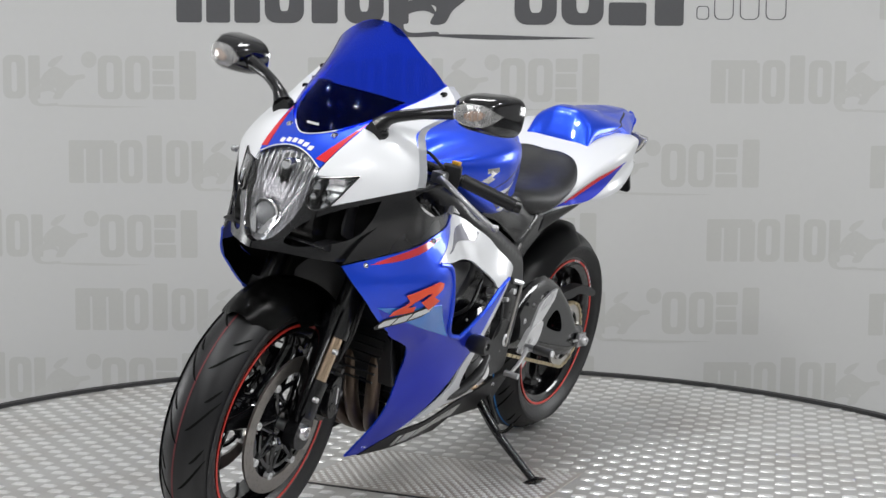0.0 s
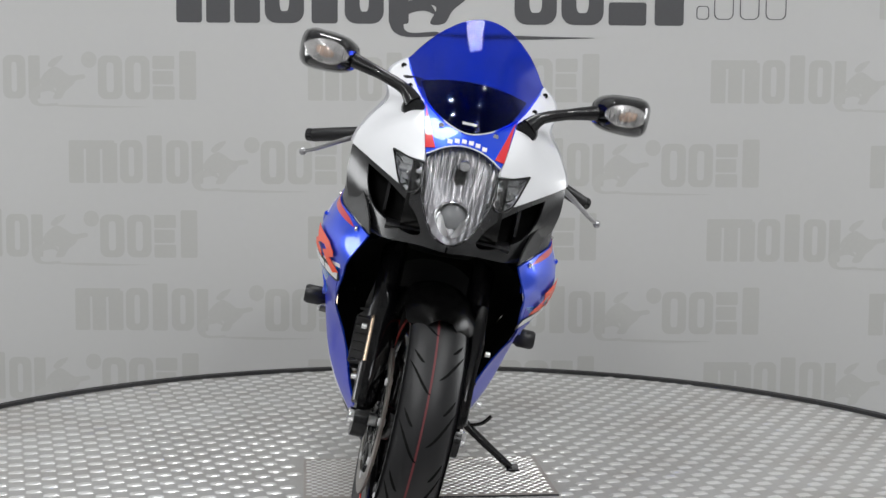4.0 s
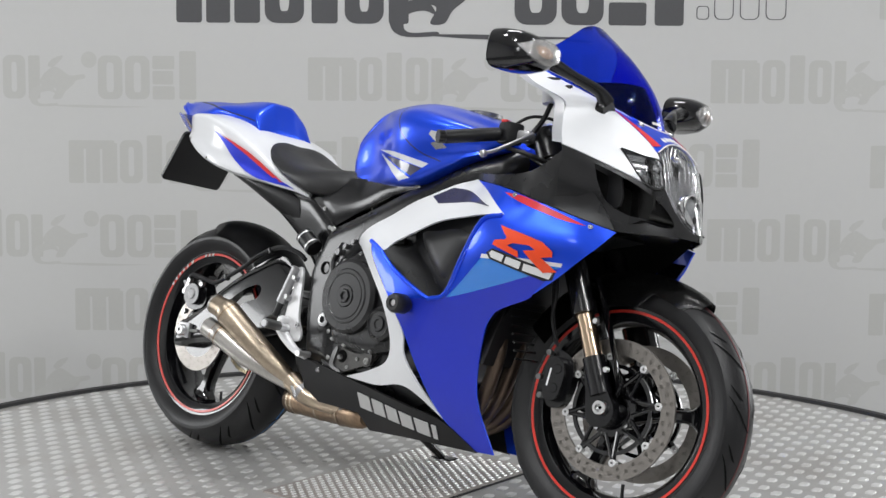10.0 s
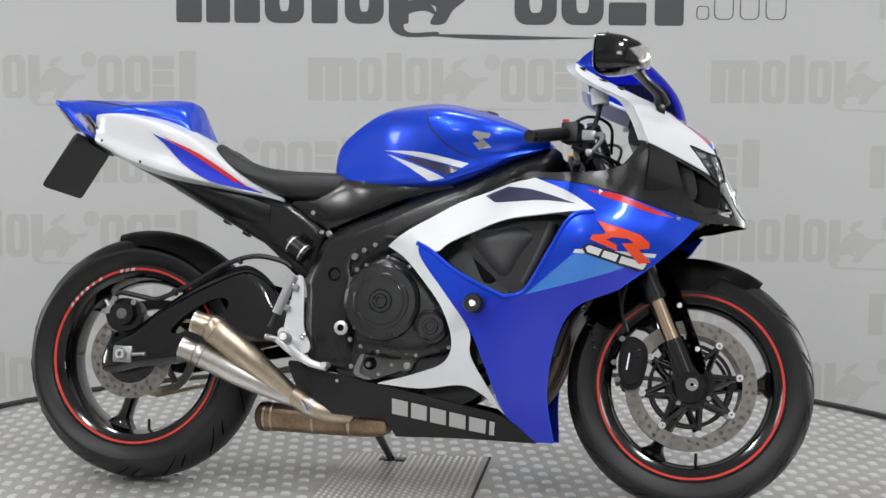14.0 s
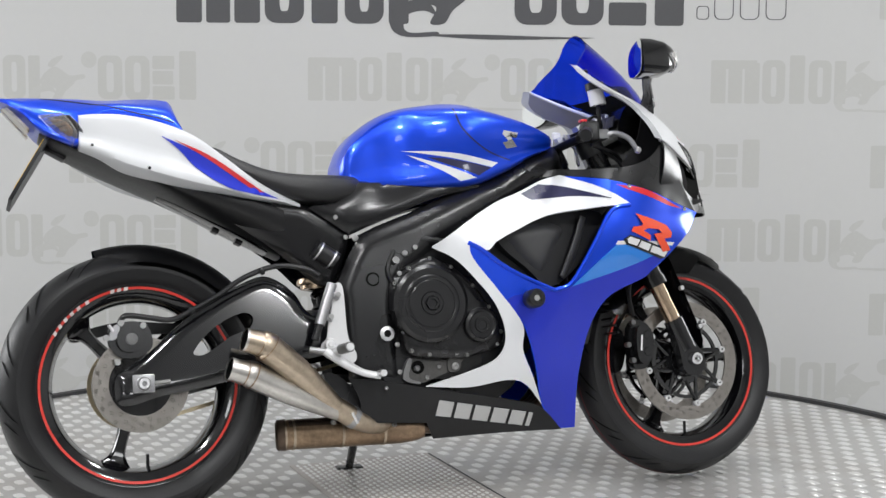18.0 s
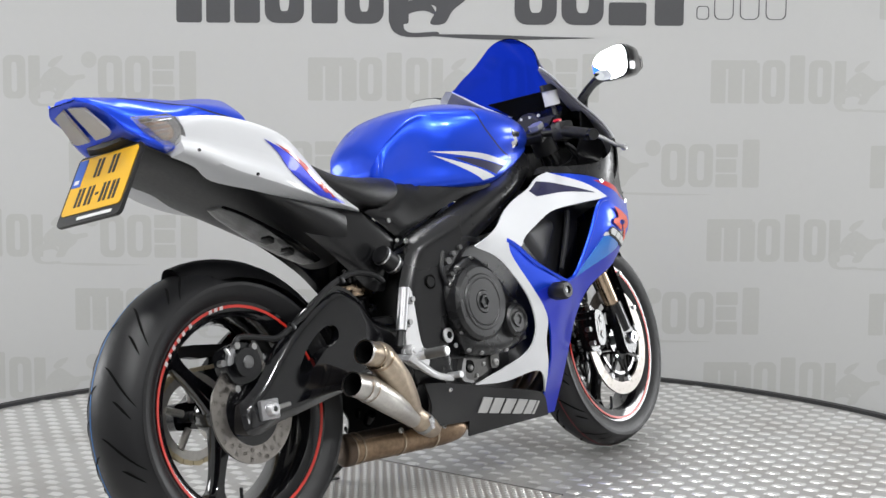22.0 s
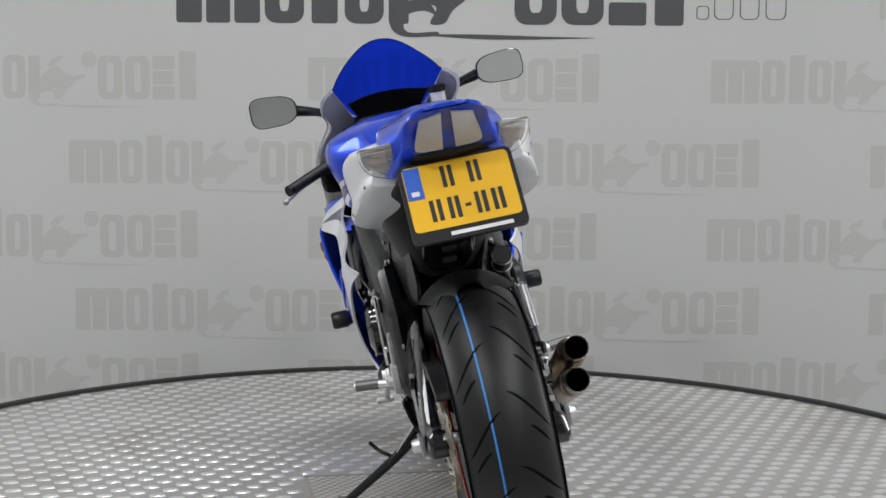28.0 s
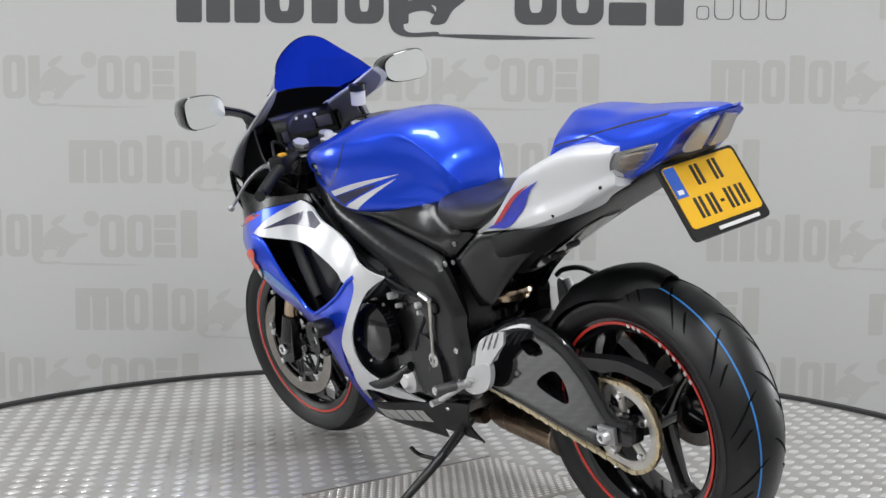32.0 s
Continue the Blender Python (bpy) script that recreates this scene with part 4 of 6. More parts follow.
head = part("headlight", panel_mesh(LAMP, lambda y, z: (bowl(y, z), y, z), 0, .003, step=.0036), BOWLGREY, BIKE, "stacked headlight with clear lens")
lamp_glass = part("lamp_lens", panel_mesh(LAMP, nose_place, .001, .003, step=.012), CLEAR, head, "clear lens")
bulb = part("bulb", lathe_mesh([(0, .0), (.010, .0), (.013, -.006), (.013, -.03), (.02, -.04)], (1.458, .004, .862), "x", 20), CHROME, head)
part("projector", lathe_mesh([(.030, -.03), (.030, -.006), (.026, .001), (.014, .006), (0, .008)], (NOSE(0, .757) - .012, 0, .757), "x", 28), PROJECT, head, "round dark projector lens")
part("projector_ring", lathe_mesh([(.030, -.02), (.034, -.02), (.034, .002), (.032, .005), (.030, .002)], (NOSE(0, .757) - .010, 0, .757), "x", 32, True), CHROME, head, "bright round bezel")
for k in range(-10, 11, 2):
    y = k * .0070
    h = .034 * math.sqrt(max(.05, 1 - (k / 11.5) ** 2))
    part("reflector_rib", tube_mesh([(bowl(y, .825) + .003, y * .96, .838 - h * .9), (bowl(y, .848) + .003, y, .848), (bowl(y, .868) + .003, y * 1.03, .868), (NOSE(y, .885) - .012, y * 1.05, .858 + h)], [.0012, .0017, .0017, .0012], 6, 3), REFLECT if k % 4 else CHROME, head)
for s in (-1, 1):
    part("lamp_cheek", panel_mesh([(s * .004, .718, 1), (s * .018, .724), (s * .036, .752), (s * .030, .770), (s * .006, .728)] if s > 0 else [(s * .006, .728), (s * .030, .770), (s * .036, .752), (s * .018, .724), (s * .004, .718, 1)], lambda y, z: (NOSE(y, z) - .006, y, z), 0, .002, step=.01), CHROME, head)
SLENS = [(.143, .864, 1), (.079, .848, 1), (.0785, .825), (.0765, .800, 1), (.092, .788), (.117, .802)]
a, b2 = front_pair("position_light", SLENS, CLEAR, .001, .003, label="clear position light")
for o, s in ((a, 1), (b2, -1)):
    sl2 = panel_mesh(SLENS, lambda y, z: (NOSE(y, z) - .010 - .004 * math.sin(z * 300), y, z), 0, .003, step=.006)
    part("light_backing", sl2 if s > 0 else mirrored(sl2), REFLECT, o)
    part("small_bulb", lathe_mesh([(0, .008), (.005, .006), (.006, 0), (.006, -.006)], (NOSE(.105, .825) - .008, s * .105, .825), "x", 12), CHROME, o)
    rim = [Vector(nose_place(y, z)) + Vector((.003, 0, 0)) for y, z in ((.1445, .866), (.110, .856), (.079, .849), (.0785, .825), (.0765, .799), (.092, .787), (.118, .801), (.1445, .866))]
    part("lens_rim", tube_mesh([Vector((v.x, s * v.y, v.z)) for v in rim], .0022, 6, 3), GLOSS, o)
for o in (lamp_glass, a, b2):
    o.visible_shadow = False

# inner black side trays between nose and tank
TRAY = [(.985, .772, 1), (1.035, .778, 1), (1.172, .754), (1.339, .706), (1.42, .684, 1), (1.385, .74), (1.335, .80), (1.30, .845, 1), (1.26, .81), (1.2, .79), (1.1, .788), (1.02, .792)]
side_panels("side_tray", TRAY, NOSEBLACK, -.003, .004, label="black inner fairing panel")

INNER = [(1.12, .785), (1.16, .797), (1.228, .815), (1.262, .85), (1.28, .878), (1.293, .92), (1.30, .950), (1.325, .93), (1.385, .85), (1.41, .74), (1.30, .74), (1.18, .765)]
rows = []
for x, w, zc, ze in ((1.475, .055, .702, .697), (1.43, .125, .712, .688), (1.36, .172, .715, .655), (1.29, .188, .70, .615), (1.22, .188, .665, .575), (1.17, .165, .62, .535), (1.14, .150, .55, .47)):
    rows.append([(x, f * w, ze + (zc - ze) * (1 - f * f)) for f in [k / 6 for k in range(-6, 7)]])
bm = grid_mesh(rows)
bmesh.ops.solidify(bm, geom=bm.faces[:], thickness=.003)
part("mouth_liner", bm, GROOVE, BIKE, "matt black liner under the nose")
for s in (-1, 1):
    line = [(1.395, .650), (1.35, .600), (1.262, .532), (1.17, .484), (1.115, .43), (1.092, .38)]
    inner = [(1.345, .172, .655), (1.30, .188, .618), (1.215, .180, .572), (1.15, .152, .50), (1.11, .135, .45), (1.09, .13, .39)]
    rows = [[(x, s * (SIDE(x, z) - .004), z) for x, z in line], [(x * .5 + p[0] * .5 - .008, s * (SIDE(x, z) * .5 + p[1] * .5), z * .5 + p[2] * .5) for (x, z), p in zip(line, inner)], [(p[0], s * p[1], p[2]) for p in inner]]
    bm = grid_mesh(rows)
    bmesh.ops.solidify(bm, geom=bm.faces[:], thickness=.003)
    part("fairing_liner", bm, GROOVE, BIKE, "matt black inner fairing liner")

for s in (-1, 1):
    part("inner_cowl", slab_mesh(INNER, s * .135, s * .141, .001), PLASTIC, BIKE, "black inner cowl panel")
# windscreen
WS = [(0, 1.176), (.045, 1.166), (.090, 1.135), (.125, 1.100), (.147, 1.070), (.154, 1.056), (.130, 1.014), (.104, .978), (.073, .953), (.04, .934), (0, .925)]
WS = WS + [(-a, b) for a, b in reversed(WS[1:-1])]
ws = part("windscreen", panel_mesh(WS, lambda y, z: (SCREENF(y, z), y, z), .003, .003, step=.014), SCREEN, BIKE, "tinted blue double-bubble windscreen")
ws.visible_shadow = False
part("dash_shroud", panel_mesh([(-.118, 1.018, 1), (-.06, 1.030), (0, 1.034), (.06, 1.030), (.118, 1.018, 1), (.088, .970), (.06, .950), (.03, .936), (0, .931), (-.03, .936), (-.06, .950), (-.088, .970)], lambda y, z: (SCREENF(y, z) - .016, y, z), 0, .003), GROOVE, BIKE, "black dash shroud behind the screen")
part("screen_mark", panel_mesh([(-.016, .945, 1), (.014, .945, 1), (.014, .950, 1), (-.016, .950, 1)], lambda y, z: (SCREENF(y, z) + .002, y, z), .002, .0008, step=.05), TAG, ws)
for y, z in ((.058, .933), (.139, 1.002), (.162, 1.045)):
    for s in (-1, 1):
        part("screen_screw", lathe_mesh([(0, .002), (.003, .002), (.0035, .004), (.0055, .004), (.0065, 0), (.0065, -.01)], (NOSE(s * y, z) + .003, s * y, z), "x", 12), CHROME if z < .95 else SATIN, ws)

# tank
def tank_ring(x, top, bot, wmax, zmax, wtop, wbot):
    return [(x, 0, top), (x, wtop * .66, top - .005), (x, wtop * 1.10, top - .020), (x, wmax * .955, zmax + (top - zmax) * .52), (x, wmax, zmax), (x, (wmax + wbot) / 2, (zmax + bot) / 2 - .004), (x, wbot, bot), (x, 0, bot)]


tank = part("fuel_tank", loft([tank_ring(.503, .835, .77, .062, .80, .05, .055), tank_ring(.515, .870, .765, .085, .82, .070, .080), tank_ring(.54, .902, .762, .097, .85, .083, .090), tank_ring(.60, .946, .76, .112, .885, .097, .103), tank_ring(.65, .966, .757, .134, .885, .108, .120),
                              tank_ring(.70, .974, .756, .168, .882, .118, .142), tank_ring(.76, .979, .755, .200, .88, .128, .162), tank_ring(.82, .975, .76, .212, .88, .135, .17), tank_ring(.90, .957, .79, .205, .875, .122, .165),
                              tank_ring(.97, .935, .825, .18, .87, .09, .15), tank_ring(1.03, .905, .85, .14, .87, .07, .12), tank_ring(1.055, .885, .865, .10, .875, .05, .09)]), BLUE, BIKE, "metallic blue fuel tank")
part("filler_cap", lathe_mesh([(0, .006), (.04, .006), (.046, .004), (.046, -.006), (.05, -.01)], (.86, 0, .964), "z", 32), CASING, tank, "round filler cap")
# tank side flashes follow its flank


def flank(name, outline, mat, parent, lift=.001, label="", reach=0.5):
    """A decal cast from the side onto the part's flank, on the right and the left."""
    from mathutils.bvhtree import BVHTree
    me = parent.data
    bvh = BVHTree.FromPolygons([v.co for v in me.vertices], [p.vertices for p in me.polygons])

    def onto(x, z):
        hit = bvh.ray_cast(Vector((x, -reach, z)), Vector((0, 1, 0)))
        return (x, hit[0].y if hit[0] else -.1, z)
    bm = panel_mesh(outline, onto, lift, .0012, step=.012)
    other = mirrored(bm)
    part(name, bm, mat, parent, label)
    return part(name, other, mat, parent, label)


flank("white_flash", [(.645, .848, 1), (.75, .835), (.872, .808, 1), (.855, .797, 1), (.75, .823)], WHITE, tank)
flank("white_flash", [(.655, .838, 1), (.72, .800), (.775, .765, 1), (.815, .772, 1), (.74, .805)], WHITE, tank)
flank("navy_flash", [(.70, .828, 1), (.75, .820), (.853, .796, 1), (.82, .777, 1), (.75, .805)], NAVY, tank)
# the tank's crease is not shaped: its shade is a thin navy strip
flank("crease_shade", [(.764, .944, 1), (.769, .906), (.792, .871), (.842, .835), (.905, .814, 1), (.905, .8165, 1), (.843, .838), (.795, .873), (.7725, .907), (.7675, .944, 1)], NAVY, tank, .0004)
flank("tank_badge", [(.885, .885, 1), (.925, .880, 1), (.92, .868, 1), (.905, .868, 1), (.925, .848, 1), (.895, .842, 1), (.882, .856, 1), (.898, .86, 1), (.88, .876, 1)], CHROME, tank, label="silver angular badge")
# tail
def tail_ring(x, top, wtop, wmax, zmax, wbot, zbot):
    return [(x, 0, top), (x, wtop * .6, top - .001), (x, wtop, top - .010), (x, wmax * .90, zmax + (top - zmax) * .42), (x, wmax, zmax), (x, wmax * .55 + wbot * .45, (zmax + zbot) / 2 - .004), (x, wbot, zbot), (x, 0, zbot)]


tail = part("tail_unit", loft([tail_ring(-.122, .945, .11, .148, .922, .136, .856), tail_ring(-.08, .945, .125, .170, .921, .156, .836), tail_ring(-.02, .942, .135, .182, .915, .170, .805), tail_ring(.06, .925, .14, .194, .893, .180, .778),
                              tail_ring(.13, .897, .13, .186, .868, .173, .761), tail_ring(.20, .852, .12, .163, .826, .155, .750), tail_ring(.28, .79, .10, .140, .773, .130, .736), tail_ring(.34, .755, .09, .125, .745, .120, .727), tail_ring(.388, .728, .085, .115, .722, .11, .716)]), WHITE, BIKE, "white tail fairing")
HUMP = [tail_ring(-.294, .991, .03, .045, .987, .04, .984), tail_ring(-.272, .992, .05, .066, .978, .07, .967), tail_ring(-.24, .992, .058, .078, .964, .076, .944), tail_ring(-.205, .991, .065, .091, .945, .086, .906),
        tail_ring(-.15, .989, .072, .115, .928, .104, .874), tail_ring(-.112, .988, .073, .124, .925, .112, .87), tail_ring(-.05, .986, .07, .119, .948, .10, .925), tail_ring(.02, .991, .062, .113, .940, .10, .905), tail_ring(.07, .991, .055, .104, .928, .09, .885),
        tail_ring(.098, .984, .05, .100, .915, .09, .875), tail_ring(.112, .95, .05, .099, .905, .09, .865), tail_ring(.126, .905, .06, .10, .89, .09, .855)]
hump = part("seat_hump", loft(HUMP), BLUE, tail, "blue single-seat tail hump")
flank("hump_seam", [(-.20, .9835, 1), (-.10, .966), (-.009, .9445), (.06, .931), (.10, .921, 1), (.10, .924, 1), (.06, .934), (-.009, .9475), (-.10, .969), (-.20, .9865, 1)], INK, hump, .0006)
flank("tail_flash", [(.055, .873, 1), (.125, .842), (.23, .788), (.283, .757), (.335, .735, 1), (.263, .745), (.196, .762), (.135, .800), (.093, .843)], PURPLE, tail, .0025)
flank("tail_red_flash", [(.085, .864, 1), (.178, .824), (.298, .749, 1), (.268, .757), (.170, .817)], RED, tail, .0035)
# tail lights and indicators
for s in (-1, 1):
    bm = panel_mesh([(.009, .975, 1), (.050, .968, 1), (.062, .925), (.054, .913), (.012, .911, 1)], lambda y, z: (-.292 + (.985 - z) * .87 + 1.2 * y * y, y, z), 0, .006)
    lens = part("tail_light", mirrored(bm) if s < 0 else bm, SMOKE, tail, "smoked clear tail light lens")
    def corner(y, z, inset=0.0):
        f = max(0, min(1, (y - .10) / .065))
        return (-.198 + .64 * (y - .105) - 1.03 * (z - .936) - (.010 - inset * .5) * math.sin(math.pi * (.15 + .7 * f)) + inset, y - inset * .4, z)
    OUT = [(.103, .938, 1), (.166, .930, 1), (.161, .905), (.145, .882), (.108, .867, 1), (.101, .904)]
    bm = panel_mesh(OUT, corner, 0, .004, step=.010)
    ind = part("rear_indicator", mirrored(bm) if s < 0 else bm, RIBLENS, tail, "clear ribbed rear indicator with amber core")
    ind.visible_shadow = False
    bm = panel_mesh([(y * .94 + .008, z * .94 + .054, *c) for y, z, *c in OUT], lambda y, z: corner(y, z, .012), 0, .003, step=.010)
    part("reflector", mirrored(bm) if s < 0 else bm, BOWLGREY, ind)
    bm = panel_mesh([(.116, .924), (.146, .918), (.140, .896), (.118, .890)], lambda y, z: corner(y, z, .007), 0, .003, step=.010)
    part("amber_core", mirrored(bm) if s < 0 else bm, AMBER, ind)
    for k in range(8):
        z = .932 - k * .0085
        y0, y1 = .104, .163 - max(0, k - 1) * .0075
        part("lens_rib", tube_mesh([Vector((corner(y, z)[0] - .001, s * y, z)) for y in (y0, (y0 + y1) / 2, y1)], .0012, 6, 3), CHROME if k % 2 else CASING, ind)
und = part("undertail", loft([[(x, 0, t), (x, w * .9, t), (x, w, t - (t - c) * .25), (x, w * .84, t - (t - c) * .60), (x, w * .45, t - (t - c) * .93), (x, 0, c)] for x, t, w, c in
       ((-.205, .905, .06, .895), (-.176, .887, .085, .872), (-.139, .867, .098, .852), (-.083, .838, .115, .826), (.017, .800, .132, .778), (.08, .776, .134, .747), (.183, .752, .130, .689), (.289, .732, .118, .632), (.350, .715, .108, .600))], 4, 3), PLASTIC, BIKE, "black undertail tray")
part("inner_fender", loft([[(x, 0, c + .01), (x, w * .8, c + .01), (x, w, c), (x, w * .7, c - .006), (x, 0, c - .008)] for x, w, c in ((.06, .03, .760), (.10, .05, .740), (.18, .058, .696), (.26, .056, .653), (.32, .04, .622))], 3, 4), GLOSS, und, "glossy black inner fender")
for x, z in ((.20, .670), (.255, .640)):
    part("fender_clip", block_mesh((x, 0, z + .006), (.018, .03, .012), .003, (0, 28, 0)), PLASTIC, und)
for x, z in ((-.095, .858), (.027, .800)):
    flank("tail_screw", [(x + .0035 * math.cos(k), z + .0035 * math.sin(k)) for k in [n * math.tau / 8 for n in range(8)]], PLASTIC, tail, .001)
# plate
PM = Matrix.Translation((-.232, -.006, .815)) @ pose(0, 0, 0, 0, 31, 0)


def rounded_plate(x, t, y, z, w, h, r):
    """An upright plate facing back, its corners rounded."""
    bm = bmesh.new()
    ring = [(y + a * (w / 2 - r) + r * math.cos(q + k * math.pi / 8), z + b * (h / 2 - r) + r * math.sin(q + k * math.pi / 8)) for a, b, q in ((1, 1, 0), (-1, 1, math.pi / 2), (-1, -1, math.pi), (1, -1, math.pi * 1.5)) for k in range(5)]
    back, front = [[bm.verts.new((d, p, q)) for p, q in ring] for d in (x + t / 2, x - t / 2)]
    n = len(ring)
    for i in range(n):
        bm.faces.new([back[i], back[(i + 1) % n], front[(i + 1) % n], front[i]])
    bm.faces.new(back)
    bm.faces.new(list(reversed(front)))
    bmesh.ops.recalc_face_normals(bm, faces=bm.faces)
    return bm


plate = part("number_plate", rounded_plate(0, .008, 0, 0, .205, .156, .012), PLASTIC, BIKE, "yellow number plate with black bars in a black holder")
plate.matrix_basis = STAND @ PM @ Matrix.Scale(1.06, 4)
part("plate_face", rounded_plate(-.0045, .002, 0, .008, .19, .128, .009), YELLOW, plate)
part("plate_band", block_mesh((-.0058, .079, .038), (.0012, .029, .062), 0), PLATEBLUE, plate)
part("band_mark", block_mesh((-.0066, .079, .018), (.0006, .014, .009), 0), TAG, plate)
for y, z in ((.018, .042), (-.030, .042), (.050, -.020), (.018, -.020), (-.030, -.020), (-.060, -.020)):
    for k in (-1, 1):
        part("plate_bar", block_mesh((-.0058, y + k * .0065, z), (.0012, .0078, .042), .0003, None, 1), INK, plate)
part("plate_bar", block_mesh((-.0058, -.006, -.020), (.0012, .010, .006), .0003, None, 1), INK, plate)
part("holder_bar", block_mesh((-.0045, -.02, -.068), (.0012, .11, .007), 0), TAG, plate)
part("plate_bracket", block_mesh((-.165, 0, .868), (.05, .05, .02), .004, (0, 30, 0)), PLASTIC, BIKE)
# seat
seat = part("rider_seat", loft([[(x, 0, t), (x, w * .5, t + .002), (x, w * .85, t - .008), (x, w, t - .03), (x, w * .96, b + .01), (x, w * .7, b), (x, 0, b)] for x, t, w, b in
       ((.185, .868, .09, .845), (.20, .866, .115, .83), (.25, .836, .138, .79), (.32, .809, .146, .75), (.40, .798, .148, .725), (.47, .797, .135, .722), (.53, .795, .115, .735), (.565, .785, .085, .75))]), VINYL, BIKE, "black vinyl rider seat")
# seat side covers and subframe
COVER = sheet([(.09, .77, .108), (.39, .717, .116), (.6, .77, .112), (.7, .765, .138), (.8, .75, .160), (.66, .68, .150), (.5, .63, .116), (.36, .60, .088), (.2, .70, .098), (.48, .69, .124)])
SUBCOVER = [(.08, .767, 1), (.238, .748), (.402, .7175, 1), (.503, .643, 1), (.478, .560), (.462, .526, 1), (.418, .536), (.366, .585), (.30, .637), (.209, .696), (.10, .756)]
TANKSIDE = [(.409, .7165, 1), (.508, .649, 1), (.604, .688), (.722, .731), (.835, .756, 1), (.80, .768), (.70, .771), (.60, .772), (.54, .776), (.48, .735)]


def swollen(outline, sheet_y, rise, width):
    """A place function: a flank surface that rises away from the outline's edges."""
    far = edge_distance(spline(outline, 5))
    return lambda x, z: (x, -(sheet_y(x, z) - rise * max(0.0, 1 - far(x, z) / width) ** 2), z)


side_panels("side_cover", SUBCOVER, COVERBLACK, 0, .014, label="black plastic side cover below the seat", place=swollen(SUBCOVER, COVER, .010, .028), step=.011)
side_panels("tank_side_cover", TANKSIDE, COVERBLACK, .006, .016, label="satin black cover panel under the tank", place=swollen(TANKSIDE, COVER, .010, .030), step=.011)
bolts("cover_screw", [(.47, s * (COVER(.47, .688) + .003), .688) for s in (-1, 1)] + [(.494, s * (COVER(.494, .655) + .001), .640) for s in (-1, 1)], .006, BOLT, BIKE, h=.004)
BEAM = sheet([(1.06, .82, .12), (.92, .78, .165), (.76, .70, .176), (.62, .66, .166), (.53, .58, .158), (.49, .46, .152), (.50, .32, .148), (.60, .42, .168), (.615, .30, .160), (.66, .60, .176)])
beam = [(1.06, .85), (.96, .825), (.876, .774), (.801, .746), (.666, .687), (.540, .639), (.506, .612), (.464, .523), (.467, .488), (.470, .394), (.484, .300, 1), (.605, .288, 1), (.598, .36), (.600, .44), (.612, .52), (.693, .600), (.80, .655), (.95, .73), (1.06, .79)]
far_beam = edge_distance(spline(beam, 5))
side_panels("frame_beam", beam, FRAME, 0, .030, label="black alloy frame beam with chamfered edges", place=lambda x, z: (x, -(BEAM(x, z) - .85 * max(0.0, .022 - far_beam(x, z))), z), step=.011)
bolts("frame_bolt", [(.571, s * .167, .402) for s in (-1, 1)], .018, ALLOY, BIKE, h=.006)
for s in (-1, 1):
    part("bolt_socket", rod_mesh((.571, s * .170, .402), (.571, s * .1735, .402), .0095, 6), GROOVE, BIKE)
for s in (-1, 1):
    part("frame_plug", lathe_mesh([(.016, s * .158), (.017, s * .1635), (.013, s * .1635), (.012, s * .156), (0, s * .156)], (.545, 0, .533), "y", 20), GROOVE, BIKE, "round black hole plug in the frame")
bolts("frame_bolt", [(.516, s * .128, .636) for s in (-1, 1)], .008, BOLT, BIKE, h=.004)
bolts("frame_bolt", [(.60, s * .160, .31) for s in (-1, 1)] + [(.595, s * .166, .375) for s in (-1, 1)], .006, BOLT, BIKE, h=.004)
# engine
eng = part("engine", slab_mesh([(.56, .30), (.66, .290), (.84, .295), (.93, .34), (.99, .42), (1.02, .60), (.93, .66), (.80, .63), (.66, .60), (.60, .52)], -.145, .145, .02), FRAME, BIKE, "black engine block")
part("oil_sump", slab_mesh([(.58, .30), (.60, .235), (.66, .215), (.84, .22), (.92, .30)], -.085, .085, .015), FRAME, eng, "black oil sump")
HOUSING = [(.586, .523), (.626, .560), (.682, .583), (.738, .560), (.793, .511), (.833, .455), (.861, .392), (.849, .360), (.767, .337), (.668, .342), (.622, .354), (.604, .402), (.584, .469)]
part("clutch_housing", pillow_mesh(HOUSING, -.13, -.186, .018, .014), FRAME, eng, "black clutch housing")
part("clutch_cover", lathe_mesh([(0, -.204), (.016, -.204), (.018, -.209), (.026, -.209), (.028, -.205), (.058, -.205), (.060, -.2065), (.066, -.2065), (.069, -.204), (.084, -.204), (.093, -.196), (.097, -.17)], (.676, 0, .468), "y", 56), FRAME, eng, "round black clutch cover with raised rings", 20)
part("cover_cap", lathe_mesh([(.0275, -.2053), (.029, -.2066), (.055, -.2066), (.0565, -.2053), (.04, -.2045)], (.676, 0, .468), "y", 48, True), FRAME, eng, "smooth black clutch cap")
part("cover_boss", lathe_mesh([(0, -.2085), (.010, -.2085), (.011, -.213), (.017, -.213), (.018, -.207)], (.676, 0, .468), "y", 6), FRAME, eng, "hexagonal boss", 20)
part("starter_cover", lathe_mesh([(0, -.203), (.010, -.203), (.012, -.206), (.018, -.206), (.020, -.202), (.030, -.202), (.034, -.206), (.041, -.200), (.046, -.17)], (.800, 0, .412), "y", 36), FRAME, eng, "small round black cover with a raised ring", 20)
bolts("cover_bolt", [(.712 + (x - .712) * .955, -.176, .455 + (z - .455) * .955) for x, z in HOUSING], .0055, BOLT, eng, h=.008)
pan_side = part("oil_pan_side", slab_mesh([(.610, .296), (.622, .336), (.640, .340), (.704, .331), (.765, .345), (.745, .315), (.685, .291), (.648, .281)], -.13, -.156, .007), WEATHERED, eng, "weathered bare alloy lower casing")
